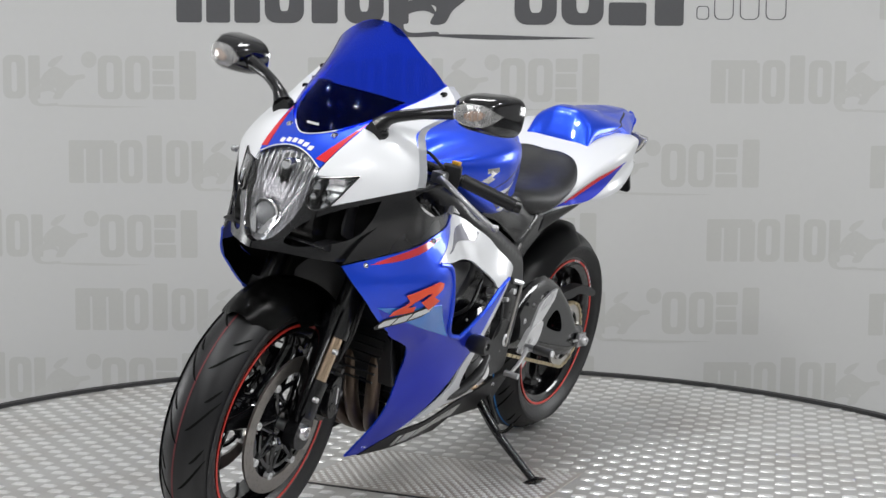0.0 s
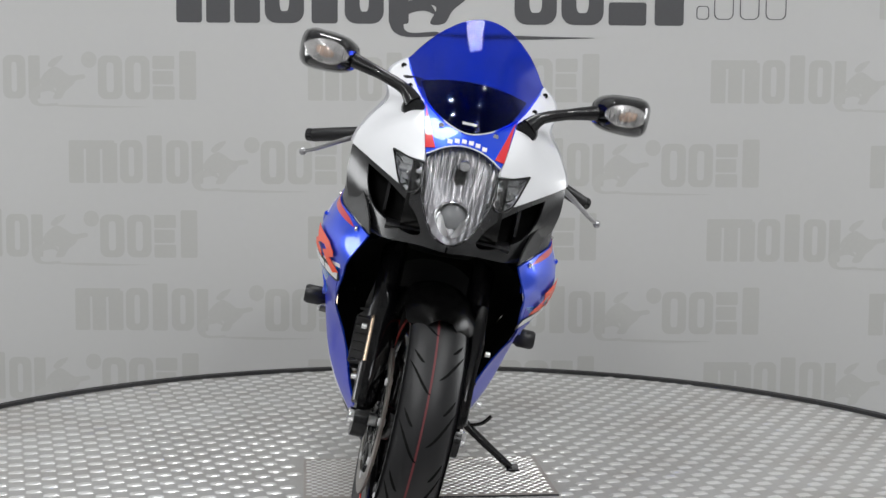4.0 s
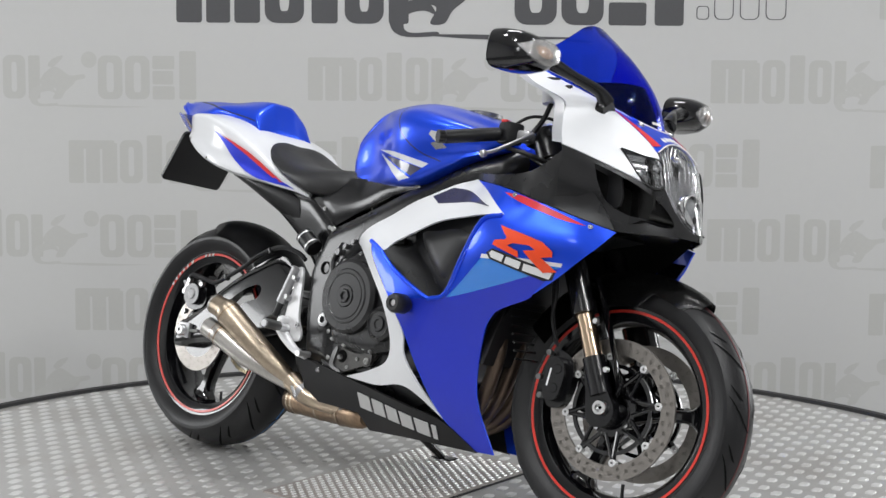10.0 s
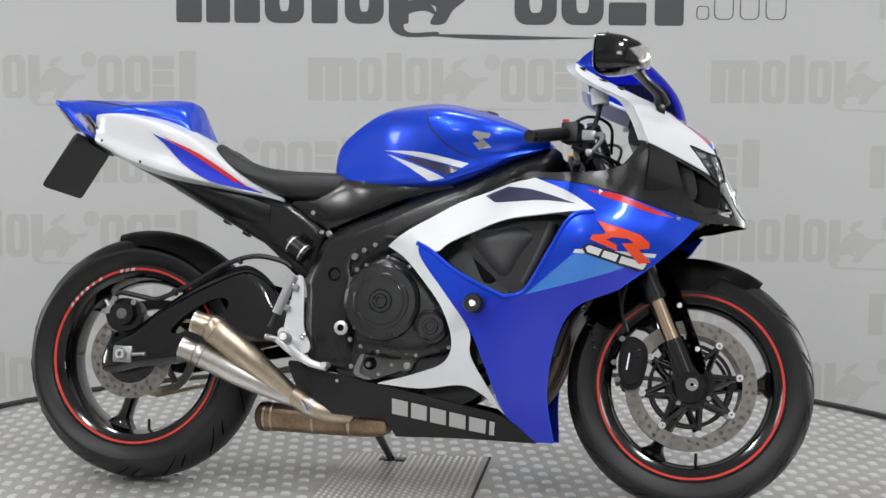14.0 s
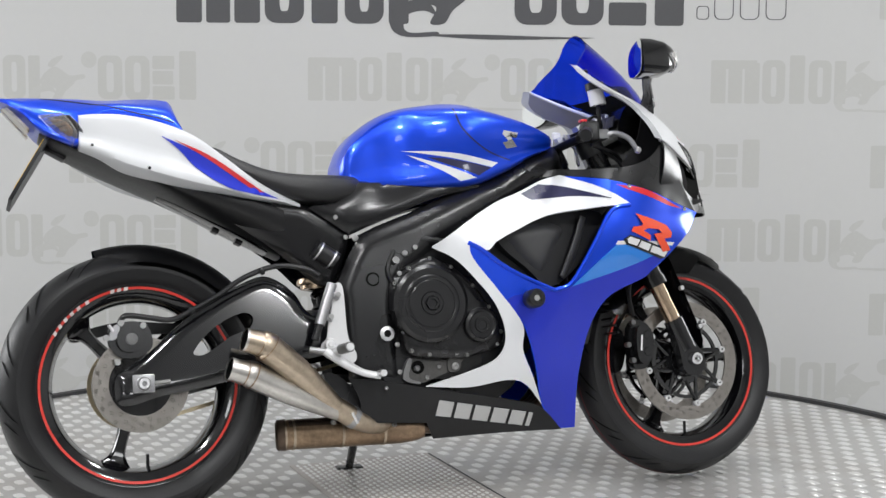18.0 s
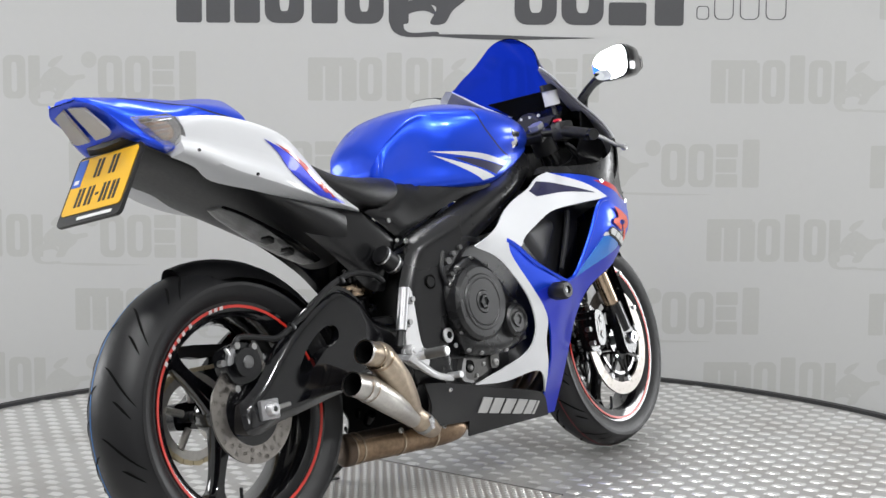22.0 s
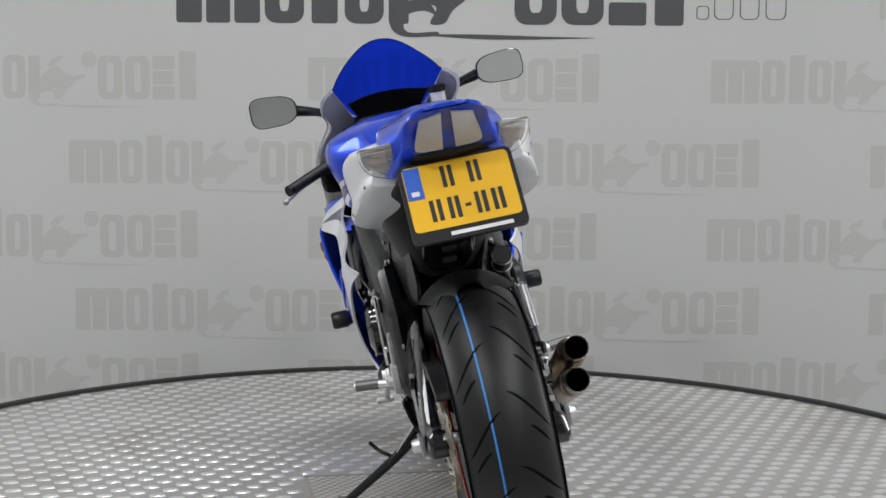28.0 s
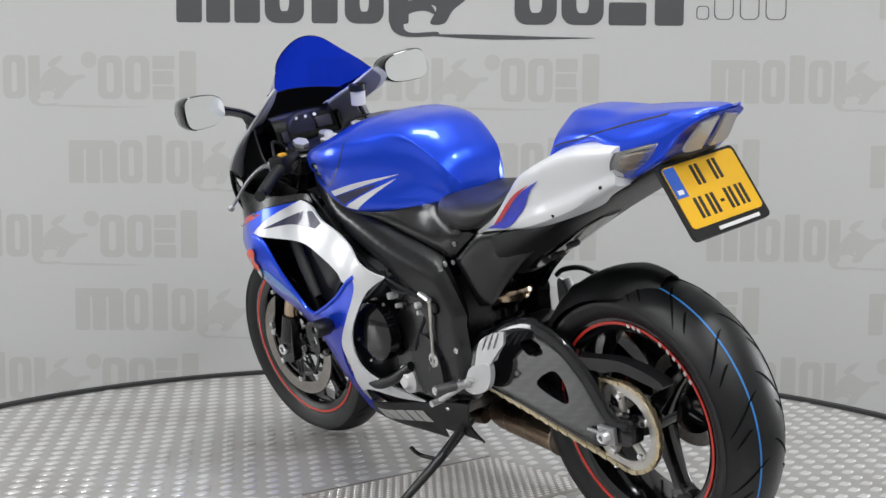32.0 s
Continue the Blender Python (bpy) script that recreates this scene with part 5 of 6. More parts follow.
part("casing_flange", slab_mesh([(.607, .293), (.620, .336), (.631, .336), (.622, .296), (.648, .284), (.644, .279)], -.14, -.161, .003), CASING, pan_side, "scuffed flange edge")
part("filler_recess", lathe_mesh([(0, -.1575), (.010, -.1575), (.0145, -.159), (.016, -.157), (.016, -.15)], (.646, 0, .319), "y", 24), GROOVE, pan_side, "black round recess")
part("filler_knob", lathe_mesh([(0, -.166), (.005, -.166), (.0075, -.163), (.0075, -.155)], (.643, 0, .316), "y", 12), CASING, pan_side)
part("drain_boss", slab_mesh([(.722, .306), (.726, .336), (.752, .340), (.750, .308)], -.15, -.162, .003), WEATHERED, pan_side)
bolts("casing_bolt", [(.739, -.162, .317)], .009, BOLT, eng, h=.005)
bolts("casing_bolt", [(.700, -.156, .318), (.668, -.156, .294)], .005, BOLT, eng, h=.004)
part("alternator_cover", lathe_mesh([(0, .2), (.05, .2), (.075, .188), (.08, .16)], (.79, 0, .45), "y", 40), GLOSS, eng, "round black alternator cover")
part("water_pump", lathe_mesh([(0, .188), (.018, .188), (.024, .180), (.036, .176), (.038, .15)], (.690, 0, .335), "y", 32), ALLOY, eng, "alloy water pump cover")
part("sprocket_cover", slab_mesh([(.55, .33), (.56, .44), (.62, .46), (.66, .40), (.64, .32)], .13, .17, .012), PLASTIC, eng)
bolts("cover_bolt", [(.72, .187, .53), (.80, .187, .54), (.86, .187, .50), (.865, .187, .42), (.82, .187, .37)], .0045, BOLT, eng, h=.005)
part("cylinder_head", block_mesh((.98, 0, .63), (.22, .30, .16), .02, (0, -25, 0)), PLASTIC, eng)
part("airbox_duct", slab_mesh([(.86, .62), (.90, .68), (1.10, .69), (1.15, .66), (1.10, .58), (1.0, .50), (.93, .55)], -.18, .18, .02), PLASTIC, BIKE, "black ducts behind the fairing window")
for s in (-1, 1):
    part("inner_duct", pillow_mesh([(.875, .640), (.935, .655), (1.000, .662), (1.040, .640), (1.010, .590), (.975, .535), (.930, .560)], s * .15, s * .192, .03, .016), DUCTGREY, BIKE, "dark grey air duct inside the fairing window")
    part("duct_strut", tube_mesh([(1.085, s * .195, .668), (1.060, s * .195, .600), (1.020, s * .195, .520)], [.014, .016, .012], 10, 4, squash=.5), DUCTGREY, BIKE)
rad = part("radiator", block_mesh((1.13, 0, .50), (.03, .30, .30), .006, (0, 18, 0)), PLASTIC, BIKE, "black radiator behind the front wheel")
for k in range(14):
    part("radiator_fin", block_mesh((1.150 - (k - 6.5) * .0055, 0, .50 + (k - 6.5) * .0185), (.004, .29, .004), 0, (0, 18, 0)), FRAME, rad)
# header pipes
for k in range(4):
    y = -.105 + k * .07
    part("header_pipe", tube_mesh([(1.06, y, .62), (1.10, y, .54), (1.10, y * .95, .40), (1.06, y * .8, .28), (.98, y * .5, .20), (.84, y * .3 - .01, .175), (.66, -.02, .175)], .018, 12), DARKHEAT, BIKE, "dark heat tinted header pipe")
# exhaust
box = part("exhaust_box", tube_mesh([(.332, -.008, .176), (.40, -.020, .176), (.52, -.040, .175), (.62, -.058, .174), (.66, -.066, .173), (.68, -.070, .173)], [.036, .0365, .0365, .0355, .030, .022], 28, 4), HEAT, BIKE, "heat tinted exhaust collector")
for f in (.04, .12, .55, .92):
    q = Vector((.332, -.008, .176)).lerp(Vector((.60, -.055, .174)), f)
    part("box_band", tube_mesh([q - Vector((.003, 0, 0)), q + Vector((.003, 0, 0))], .0375, 28, 1), TINT, box)
part("end_cap", tube_mesh([(.324, -.007, .176), (.330, -.008, .176), (.346, -.010, .176), (.350, -.011, .176)], [.030, .0375, .0385, .0370], 28, 3), DARKHEAT, box, "soot-black end cap")
# the collector's upper half is darker than its lower half
for lo, hi in ((.352, .50), (.502, .60)):
    rows = [[(x, -.008 - (x - .332) * .176 + .0372 * math.sin(radians(a)), .1755 + .0372 * math.cos(radians(a))) for a in range(-58, 59, 8)] for x in (lo, (lo + hi) / 2, hi)]
    part("upper_shell", grid_mesh(rows), DARKHEAT, box, "dark upper half of the collector")
UPPER = ([(.455, -.130, .228), (.407, -.163, .268), (.343, -.200, .323), (.270, -.226, .381), (.254, -.229, .389), (.218, -.233, .400)], [.020, .027, .0325, .0345, .0285, .0265], TINT, "gold heat-tinted steel megaphone silencer")
LOWER = ([(.458, -.128, .222), (.401, -.155, .246), (.323, -.188, .279), (.236, -.210, .320), (.219, -.213, .326), (.184, -.217, .3365)], [.020, .025, .0295, .0315, .0280, .0265], STEEL, "brushed steel megaphone silencer")
for path, radii, mat, label in (UPPER, LOWER):
    pipe = part("silencer_pipe", tube_mesh(path, radii, 24, 4, caps=False), mat, BIKE, label)
    tip, d = Vector(path[-1]), (Vector(path[-1]) - Vector(path[-2])).normalized()
    for i, grow in ((3, .0010), (4, .0012)):
        q, u = Vector(path[i]), (Vector(path[i]) - Vector(path[i - 1])).normalized()
        part("weld_seam", tube_mesh([q - u * .0015, q + u * .0015], [radii[i] + grow] * 2, 24, 1, caps=False), HEAT, pipe)
    part("pipe_lip", tube_mesh([tip - d * .004, tip + d * .002], [.0275, .0275], 24, 1, caps=False), STEEL, pipe)
    part("pipe_bore", tube_mesh([tip - d * .08, tip - d * .04, tip], [.018, .0215, .0240], 24, 2, caps=False), GROOVE, pipe)
link = part("link_pipe", tube_mesh([(.60, -.05, .19), (.55, -.09, .190), (.50, -.122, .203), (.445, -.134, .236)], [.024, .024, .0245, .026], 16), TINT, BIKE, "heat tinted link pipe")
part("pipe_clamp", tube_mesh([(.494, -.123, .206), (.482, -.126, .213)], .0268, 20, 1), LEVER, link, "bright pipe clamp")
part("clamp_bolt", rod_mesh((.492, -.150, .196), (.478, -.156, .222), .0045, 8), CHROME, link)
part("pan_end", slab_mesh([(.425, .314), (.457, .312), (.492, .278), (.508, .228), (.499, .205), (.477, .205), (.449, .255)], -.080, -.116, .008), PLASTIC, BIKE, "rounded black end of the belly pan")
# swingarm
ARM = [(-.062, .305), (-.056, .335), (-.039, .345), (.003, .372), (.064, .425), (.118, .468), (.181, .508), (.275, .551), (.322, .545), (.368, .509), (.397, .465), (.46, .45), (.56, .44), (.56, .37), (.45, .365), (.36, .345), (.28, .324), (.203, .312), (.104, .294), (.036, .284), (-.023, .268), (-.056, .274)]
arm = part("swingarm", pillow_mesh(ARM, -.098, -.130, .026, .014, tilt=.18, step=.009, holes=[[(.117, .378), (.135, .405), (.164, .432), (.206, .458), (.243, .468), (.261, .455), (.250, .431), (.206, .414), (.174, .393), (.140, .374)]]), GLOSS, BIKE, "satin black braced swingarm side")
ARML = [(.50, .43), (.43, .47), (.362, .505), (.28, .525), (.23, .522), (.142, .487), (.065, .427), (.0, .355), (-.045, .345), (-.05, .295), (.0, .288), (.065, .276), (.168, .294), (.303, .322), (.40, .340), (.50, .362)]
part("swingarm", pillow_mesh(ARML, .098, .132, .022, .012, tilt=.14, step=.009, holes=[[(.235, .385), (.182, .422), (.146, .407), (.128, .366), (.15, .357)], [(.287, .470), (.238, .485), (.210, .457), (.257, .446)]]), GLOSS, BIKE, "satin black braced alloy swingarm side")
part("swingarm_bridge", block_mesh((.42, 0, .42), (.10, .22, .10), .02), FRAME, BIKE)
for s in (-1, 1):
    adj = part("chain_adjuster", block_mesh((0, s * .151, .315), (.05, .012, .042), .004), LEVER, BIKE, "alloy axle block")
    part("axle_end", lathe_mesh([(.006, s * .172), (.012, s * .172), (.014, s * .168), (.016, s * .160), (.016, s * .150), (.006, s * .150)], (0, 0, .315), "y", 16, True), ALLOY, adj, "hollow axle nut")
    part("adjuster_bolt", rod_mesh((.02, s * .150, .315), (.06, s * .150, .318), .005, 8), BOLT, adj)
part("rear_axle", rod_mesh((0, -.14, .315), (0, .14, .315), .012, 16), ALLOY, BIKE)
rc = part("rear_caliper", slab_mesh([(-.071, .432), (-.060, .450), (-.017, .459), (.018, .446), (.028, .403), (.002, .379), (-.043, .376), (-.066, .400)], -.082, -.116, .008), SATIN, BIKE, "black rear brake caliper")
part("piston_housing", slab_mesh([(-.048, .436), (-.020, .448), (.004, .438), (.010, .412), (-.006, .392), (-.036, .390), (-.052, .408)], -.112, -.132, .007), SATIN, rc)
part("piston_cap", lathe_mesh([(0, -.135), (.012, -.135), (.014, -.133), (.014, -.125)], (-.020, 0, .418), "y", 20), CASING, rc, "dull grey piston cap")
part("pad_cover", slab_mesh([(-.069, .418), (-.062, .446), (-.046, .452), (-.050, .424)], -.114, -.125, .003), LEVER, rc, "scuffed alloy pad cover")
part("caliper_bracket", slab_mesh([(-.06, .38), (.0, .372), (.02, .345), (.03, .31), (-.02, .29), (-.05, .32)], -.088, -.100, .004), SATIN, rc)
for p in ((.007, -.112, .448), (-.075, -.105, .423), (-.053, -.112, .367)):
    part("caliper_bolt", rod_mesh(p, (p[0], p[1] - .014, p[2]), .0075, 8), BOLT, rc)
part("banjo_bolt", rod_mesh((-.043, -.118, .455), (-.043, -.132, .455), .008, 6), BOLT, rc)
part("bleed_nipple", rod_mesh((-.060, -.122, .437), (-.070, -.124, .452), .004, 8), ALLOY, rc)
part("brake_hose", tube_mesh([(-.046, -.125, .455), (-.035, -.127, .470), (-.012, -.127, .470), (.03, -.127, .463), (.072, -.127, .458), (.117, -.127, .477), (.179, -.127, .509), (.242, -.126, .549), (.321, -.125, .575), (.392, -.125, .566), (.423, -.125, .549)], .0065, 8), PLASTIC, BIKE)
for p in ((.118, .477), (.285, .563)):
    part("hose_clip", block_mesh((p[0], -.127, p[1]), (.010, .016, .018), .003, (0, -30, 0)), FRAME, BIKE)
# rear hugger
rows = []
for k in range(13):
    a = radians(28 + k * 6.5)
    R = .332
    c = Vector((0, 0, .315))
    d = Vector((math.cos(a), 0, math.sin(a)))
    wd = .10 - (.055 * max(0, (k - 9) / 3))
    rows.append([c + d * (R - .05 * abs(i / 6) ** 2.4) + Vector((0, i / 6 * wd, 0)) for i in range(-6, 7)])
bm = grid_mesh(rows)
bmesh.ops.solidify(bm, geom=bm.faces[:], thickness=.003)
part("rear_hugger", bm, PLASTIC, BIKE, "black rear mudguard over the tyre")
part("shock_spring", tube_mesh([(.47 + .035 * math.cos(k * .7), .035 * math.sin(k * .7), .42 + k * .0042) for k in range(46)], .006, 6, 1), SATIN, BIKE, "black shock spring")
part("spring_collar", lathe_mesh([(.030, -.014), (.044, -.014), (.044, -.004), (.052, -.003), (.053, .004), (.050, .012), (.030, .012)], (.450, 0, .540), "z", 28, True), BRONZE, BIKE, "gold spring adjuster collar")
part("battery_box", block_mesh((.350, 0, .672), (.14, .13, .07), .012, (0, 24, 0)), PLASTIC, BIKE, "black box under the seat")
part("shock_body", rod_mesh((.47, 0, .40), (.46, 0, .66), .022, 16), SATIN, BIKE)
# chain and sprockets
CY = .098
spr = part("rear_sprocket", lathe_mesh([(.075, CY - .003), (.098, CY - .003), (.098, CY + .003), (.075, CY + .003)], (0, 0, .315), "y", 60, True), STEEL, BIKE, "bright steel rear sprocket")
for k in range(5):
    a = k * math.tau / 5 + .3
    part("sprocket_arm", rod_mesh((.03 * math.cos(a), CY, .315 + .03 * math.sin(a)), (.08 * math.cos(a), CY, .315 + .08 * math.sin(a)), .009, 8), STEEL, spr)
    part("sprocket_bolt", rod_mesh((.07 * math.cos(a), CY, .315 + .07 * math.sin(a)), (.07 * math.cos(a), CY + .012, .315 + .07 * math.sin(a)), .007, 8), CHROME, spr)
path = [(0.10 * math.cos(radians(a)), .315 + .10 * math.sin(radians(a))) for a in range(86, 276, 8)]
front = [(.575 + .036 * math.cos(radians(a)), .395 + .036 * math.sin(radians(a))) for a in range(-80, 92, 12)]
loop = path + front
links = []
for i in range(len(loop)):
    a, b = Vector(loop[i]), Vector(loop[(i + 1) % len(loop)])
    n = max(1, round((b - a).length / .0159))
    links += [(a + (b - a) * j / n, (b - a).normalized()) for j in range(n)]
bm = bmesh.new()
for i, (p, d) in enumerate(links):
    for s in (-1, 1):
        t = block_mesh((0, 0, 0), (.0150, .0018, .0092), .0)
        ang = math.atan2(d[1], d[0])
        me_t = bpy.data.meshes.new("t")
        bmesh.ops.rotate(t, verts=t.verts, matrix=Matrix.Rotation(-ang, 3, "Y"))
        bmesh.ops.translate(t, verts=t.verts, vec=(p[0], CY + s * (.0040 if i % 2 else .0062), p[1]))
        t.to_mesh(me_t)
        t.free()
        bm.from_mesh(me_t)
        bpy.data.meshes.remove(me_t)
tagged(part("drive_chain", bm, GOLD, BIKE, "gold drive chain", 0), kind="stuff")
part("chain_guard", slab_mesh([(-.13, .445), (-.02, .470), (.14, .462), (.27, .50), (.27, .485), (.14, .445), (.04, .437), (-.02, .445), (-.13, .425)], .080, .112, .003), PLASTIC, BIKE, "black chain guard")
# rear sets
HEEL = {-1: [(.446, .520), (.468, .518), (.473, .427), (.478, .391), (.494, .358), (.487, .338), (.453, .337), (.415, .359), (.411, .383), (.424, .397), (.430, .433), (.440, .470)], 1: [(.379, .474), (.332, .499), (.283, .510, 1), (.291, .480, 1), (.345, .430), (.366, .398, 1), (.416, .398, 1), (.400, .436)]}
for s in (-1, 1):
    holes = [[(.302, .501), (.307, .501), (.330, .468), (.324, .468)], [(.322, .498), (.328, .498), (.352, .462), (.346, .462)], [(.342, .495), (.348, .494), (.374, .457), (.368, .457)]] if s > 0 else []
    hp = part("heel_plate", slab_mesh(HEEL[s], s * .160, s * .167, .0015, holes=holes), MATTALLOY, BIKE, "bead-blasted alloy footrest plate")
    if s > 0:
        part("peg_bracket", slab_mesh([(.352, .424), (.360, .374), (.398, .347), (.440, .340), (.466, .356), (.446, .378), (.420, .408)], .158, .172, .003), MATTALLOY, hp, "cast alloy footrest bracket")
    part("foot_peg", rod_mesh((.44, s * .165, .365), (.455, s * .262, .372), .011, 12, .009), ALLOY, hp, "alloy foot peg")
    part("peg_knurl", rod_mesh((.448, s * .205, .369), (.455, s * .258, .372), .0125, 10), CASING, hp)
    part("pedal", tube_mesh([(.417, s * .178, .381), (.455, s * .184, .358), (.50, s * .19, .332), (.545, s * .19, .309)] if s > 0 else [(.417, -.176, .370), (.459, -.180, .338), (.501, -.182, .314), (.545, -.184, .303)], [.009, .008, .007, .007] if s > 0 else [.015, .013, .010, .009], 10, squash=.7), MATTALLOY, hp)
    part("pedal_tip", rod_mesh((.545, s * .175, .309), (.545, s * .215, .309), .008, 10), ALLOY, hp)
bolts("plate_bolt", [(.472, .167, .44), (.478, .167, .36), (.477, -.167, .377), (.431, -.167, .446)], .008, CHROME, BIKE)
part("pedal_pivot", lathe_mesh([(0, -.190), (.006, -.190), (.008, -.186), (.012, -.186), (.014, -.182), (.014, -.165)], (.429, 0, .383), "y", 20), MATTALLOY, BIKE, "round pedal pivot")
part("pushrod_clevis", rod_mesh((.381, -.172, .373), (.418, -.176, .366), .008, 12), LEVER, BIKE)
mc = part("rear_master_cylinder", rod_mesh((.407, -.174, .43), (.443, -.168, .525), .0125, 16), LEVER, BIKE, "alloy rear brake cylinder")
part("pushrod_boot", rod_mesh((.394, -.174, .395), (.408, -.172, .432), .009, 12), PLASTIC, mc)
for q in (.447, .498):
    x = .407 + (q - .43) * .38
    part("cylinder_ear", block_mesh((x + .012, -.172, q), (.030, .012, .016), .004, (0, 20, 0)), LEVER, mc)
    part("ear_bolt", rod_mesh((x + .020, -.176, q), (x + .020, -.184, q), .0065, 8), BOLT, mc)
part("rear_reservoir", rod_mesh((.462, -.135, .580), (.415, -.135, .612), .023, 16), PLASTIC, BIKE, "black brake fluid reservoir")
for f in (.15, .8):
    part("reservoir_band", rod_mesh(Vector((.462, -.135, .580)).lerp(Vector((.415, -.135, .612)), f), Vector((.462, -.135, .580)).lerp(Vector((.415, -.135, .612)), f + .07), .0242, 16), ALLOY, BIKE)
part("shift_rod", rod_mesh((.545, .172, .555), (.572, .172, .385), .0042, 8), STEEL, BIKE, "slim shift rod")
# side stand
st = part("side_stand", tube_mesh([(.55, .10, .235), (.575, .20, .155), (.592, .335, .072)], [.013, .012, .010], 12), SATIN, BIKE, "black side stand, folded out")
part("stand_foot", block_mesh((.594, .342, .070), (.07, .035, .008), .003, (12.2, 0, 0)), SATIN, st)
part("stand_spring", rod_mesh((.53, .12, .25), (.56, .19, .17), .007, 8), SATIN, st)
part("stand_tang", tube_mesh([(.575, .20, .155), (.60, .235, .175), (.605, .255, .20)], .005, 8), SATIN, st)
# bars, levers, mirrors
STEERED = True
for s in (-1, 1):
    bar = part("handlebar", rod_mesh((1.125, s * .12, .888), (1.080, s * .225, .868), .011, 14), FRAME, BIKE, "black clip-on handlebar")
    part("grip", tube_mesh([(1.085, s * .215, .870), (1.058, s * .265, .855), (1.020, s * .325, .836)], .0155, 16, 4), RUBBER, bar, "black rubber grip")
    part("bar_end", rod_mesh((1.020, s * .325, .836), (1.012, s * .338, .834), .015, 14), SATIN, bar)
    part("switch_housing", block_mesh((1.105, s * .195, .876), (.045, .045, .05), .008, (0, 0, s * 22)), PLASTIC, bar)
    part("switch", block_mesh((1.088, s * .195, .904), (.016, .018, .008), .002), RED if s < 0 else YSWITCH, bar)
    part("bar_clamp", rod_mesh((1.165, s * .100, .838), (1.135, s * .100, .905), .034, 20), FRAME, bar)
    part("fork_cap", rod_mesh((1.134, s * .100, .905), (1.129, s * .100, .916), .022, 6), ALLOY, bar)
    part("lever", tube_mesh([(1.140, s * .185, .868), (1.170, s * .205, .872), (1.177, s * .255, .850), (1.160, s * .315, .813), (1.150, s * .340, .801)], [.010, .009, .007, .006, .005], 10, squash=.7), LEVER, bar, "alloy lever")
    part("lever_ball", lathe_mesh([(0, -.009), (.007, -.006), (.009, 0), (.007, .006), (0, .009)], (1.149, s * .343, .799), "y", 12), LEVER, bar)
    part("lever_perch", block_mesh((1.135, s * .185, .872), (.05, .03, .026), .006), LEVER, bar)
STEERED = False
for s in (-1, 1):
    # mirrors
    arm = part("mirror", tube_mesh([(1.325, s * .125, .968), (1.315, s * .15, .992), (1.285, s * .205, 1.012), (1.262, s * .272, 1.030)], [.020, .013, .012, .017], 12), SATIN, BIKE, "black mirror with clear indicator in its shell")
    part("mirror_foot", lathe_mesh([(0, .0), (.022, .0), (.026, -.01), (.026, -.02)], (1.332, s * .122, .955), "x", 16), SATIN, arm)
    rows = []
    def shell(u, v, x):
        return Vector((x - .20 * u, s * (.325 + u), 1.037 + v + .03 * u))
    def oval(k):
        pts = []
        for i in range(28):
            a = i * math.tau / 28
            u = math.copysign(abs(math.cos(a)) ** .62, math.cos(a)) * .066 * k
            v = math.copysign(abs(math.sin(a)) ** .62, math.sin(a)) * .043 * k * (1 + .18 * math.cos(a))
            pts.append((u, v))
        return pts
    for x, k in ((1.198, .94), (1.201, 1.0), (1.225, 1.0), (1.262, .88), (1.288, .62), (1.298, .2)):
        rows.append([shell(u, v, x) for u, v in oval(k)])
    part("mirror_shell", grid_mesh(rows, True), GLOSS, arm, "gloss black mirror shell")
    ring = [shell(u, v, 1.1955 + .05 * v) for u, v in oval(.945)]
    part("mirror_glass", grid_mesh([ring, [p + Vector((-.0015, 0, 0)) for p in ring]], True), MIRROR, arm, "mirror glass")
    def front(u, v, lift=0.0):
        k = (abs(u / .066) ** 3.2 + abs(v / .043 / (1 + .18 * u / .066)) ** 3.2) ** (1 / 3.2)
        xs = [(0, 1.300), (.2, 1.298), (.62, 1.288), (.88, 1.262), (1.0, 1.225), (1.3, 1.20)]
        for (k0, x0), (k1, x1) in zip(xs, xs[1:]):
            if k <= k1:
                return shell(u, v, x0 + (x1 - x0) * (k - k0) / (k1 - k0) + lift)
        return shell(u, v, 1.20 + lift)
    LEAF = [(-.044, -.004), (-.030, .014), (-.002, .021), (.028, .018), (.054, .004, 1), (.036, -.018), (.005, -.027), (-.026, -.022)]
    ind = part("front_indicator", panel_mesh(LEAF, lambda u, v: front(u, v, .006), 0, .003, step=.008), RIBLENS, arm, "clear leaf-shaped front indicator with amber core")
    ind.visible_shadow = False
    part("reflector", panel_mesh(LEAF, lambda u, v: front(u, v, .0012), 0, .001, step=.008), BOWLGREY, ind)
    part("amber_core", panel_mesh([(-.016, -.004), (.004, .007), (.026, .004), (.016, -.011), (-.006, -.014)], lambda u, v: front(u, v, .0024), 0, .001, step=.008), AMBER, ind)
    for k in range(8):
        u = -.034 + k * .0098
        part("lens_rib", tube_mesh([front(u, -.021 + abs(u) * .25, .006), front(u, -.004, .0065), front(u, .015 - abs(u) * .2, .006)], .0009, 6, 3), CHROME if k % 2 else CASING, ind)
resv = part("brake_reservoir", rod_mesh((1.178, -.135, .965), (1.172, -.135, 1.005), .021, 18), TAG, BIKE, "pale brake fluid cup with black cap")
part("cap", rod_mesh((1.172, -.135, 1.004), (1.170, -.135, 1.022), .024, 18), PLASTIC, resv)
part("reservoir_arm", tube_mesh([(1.178, -.135, .966), (1.17, -.15, .92), (1.15, -.175, .87)], .006, 8), PLASTIC, resv)
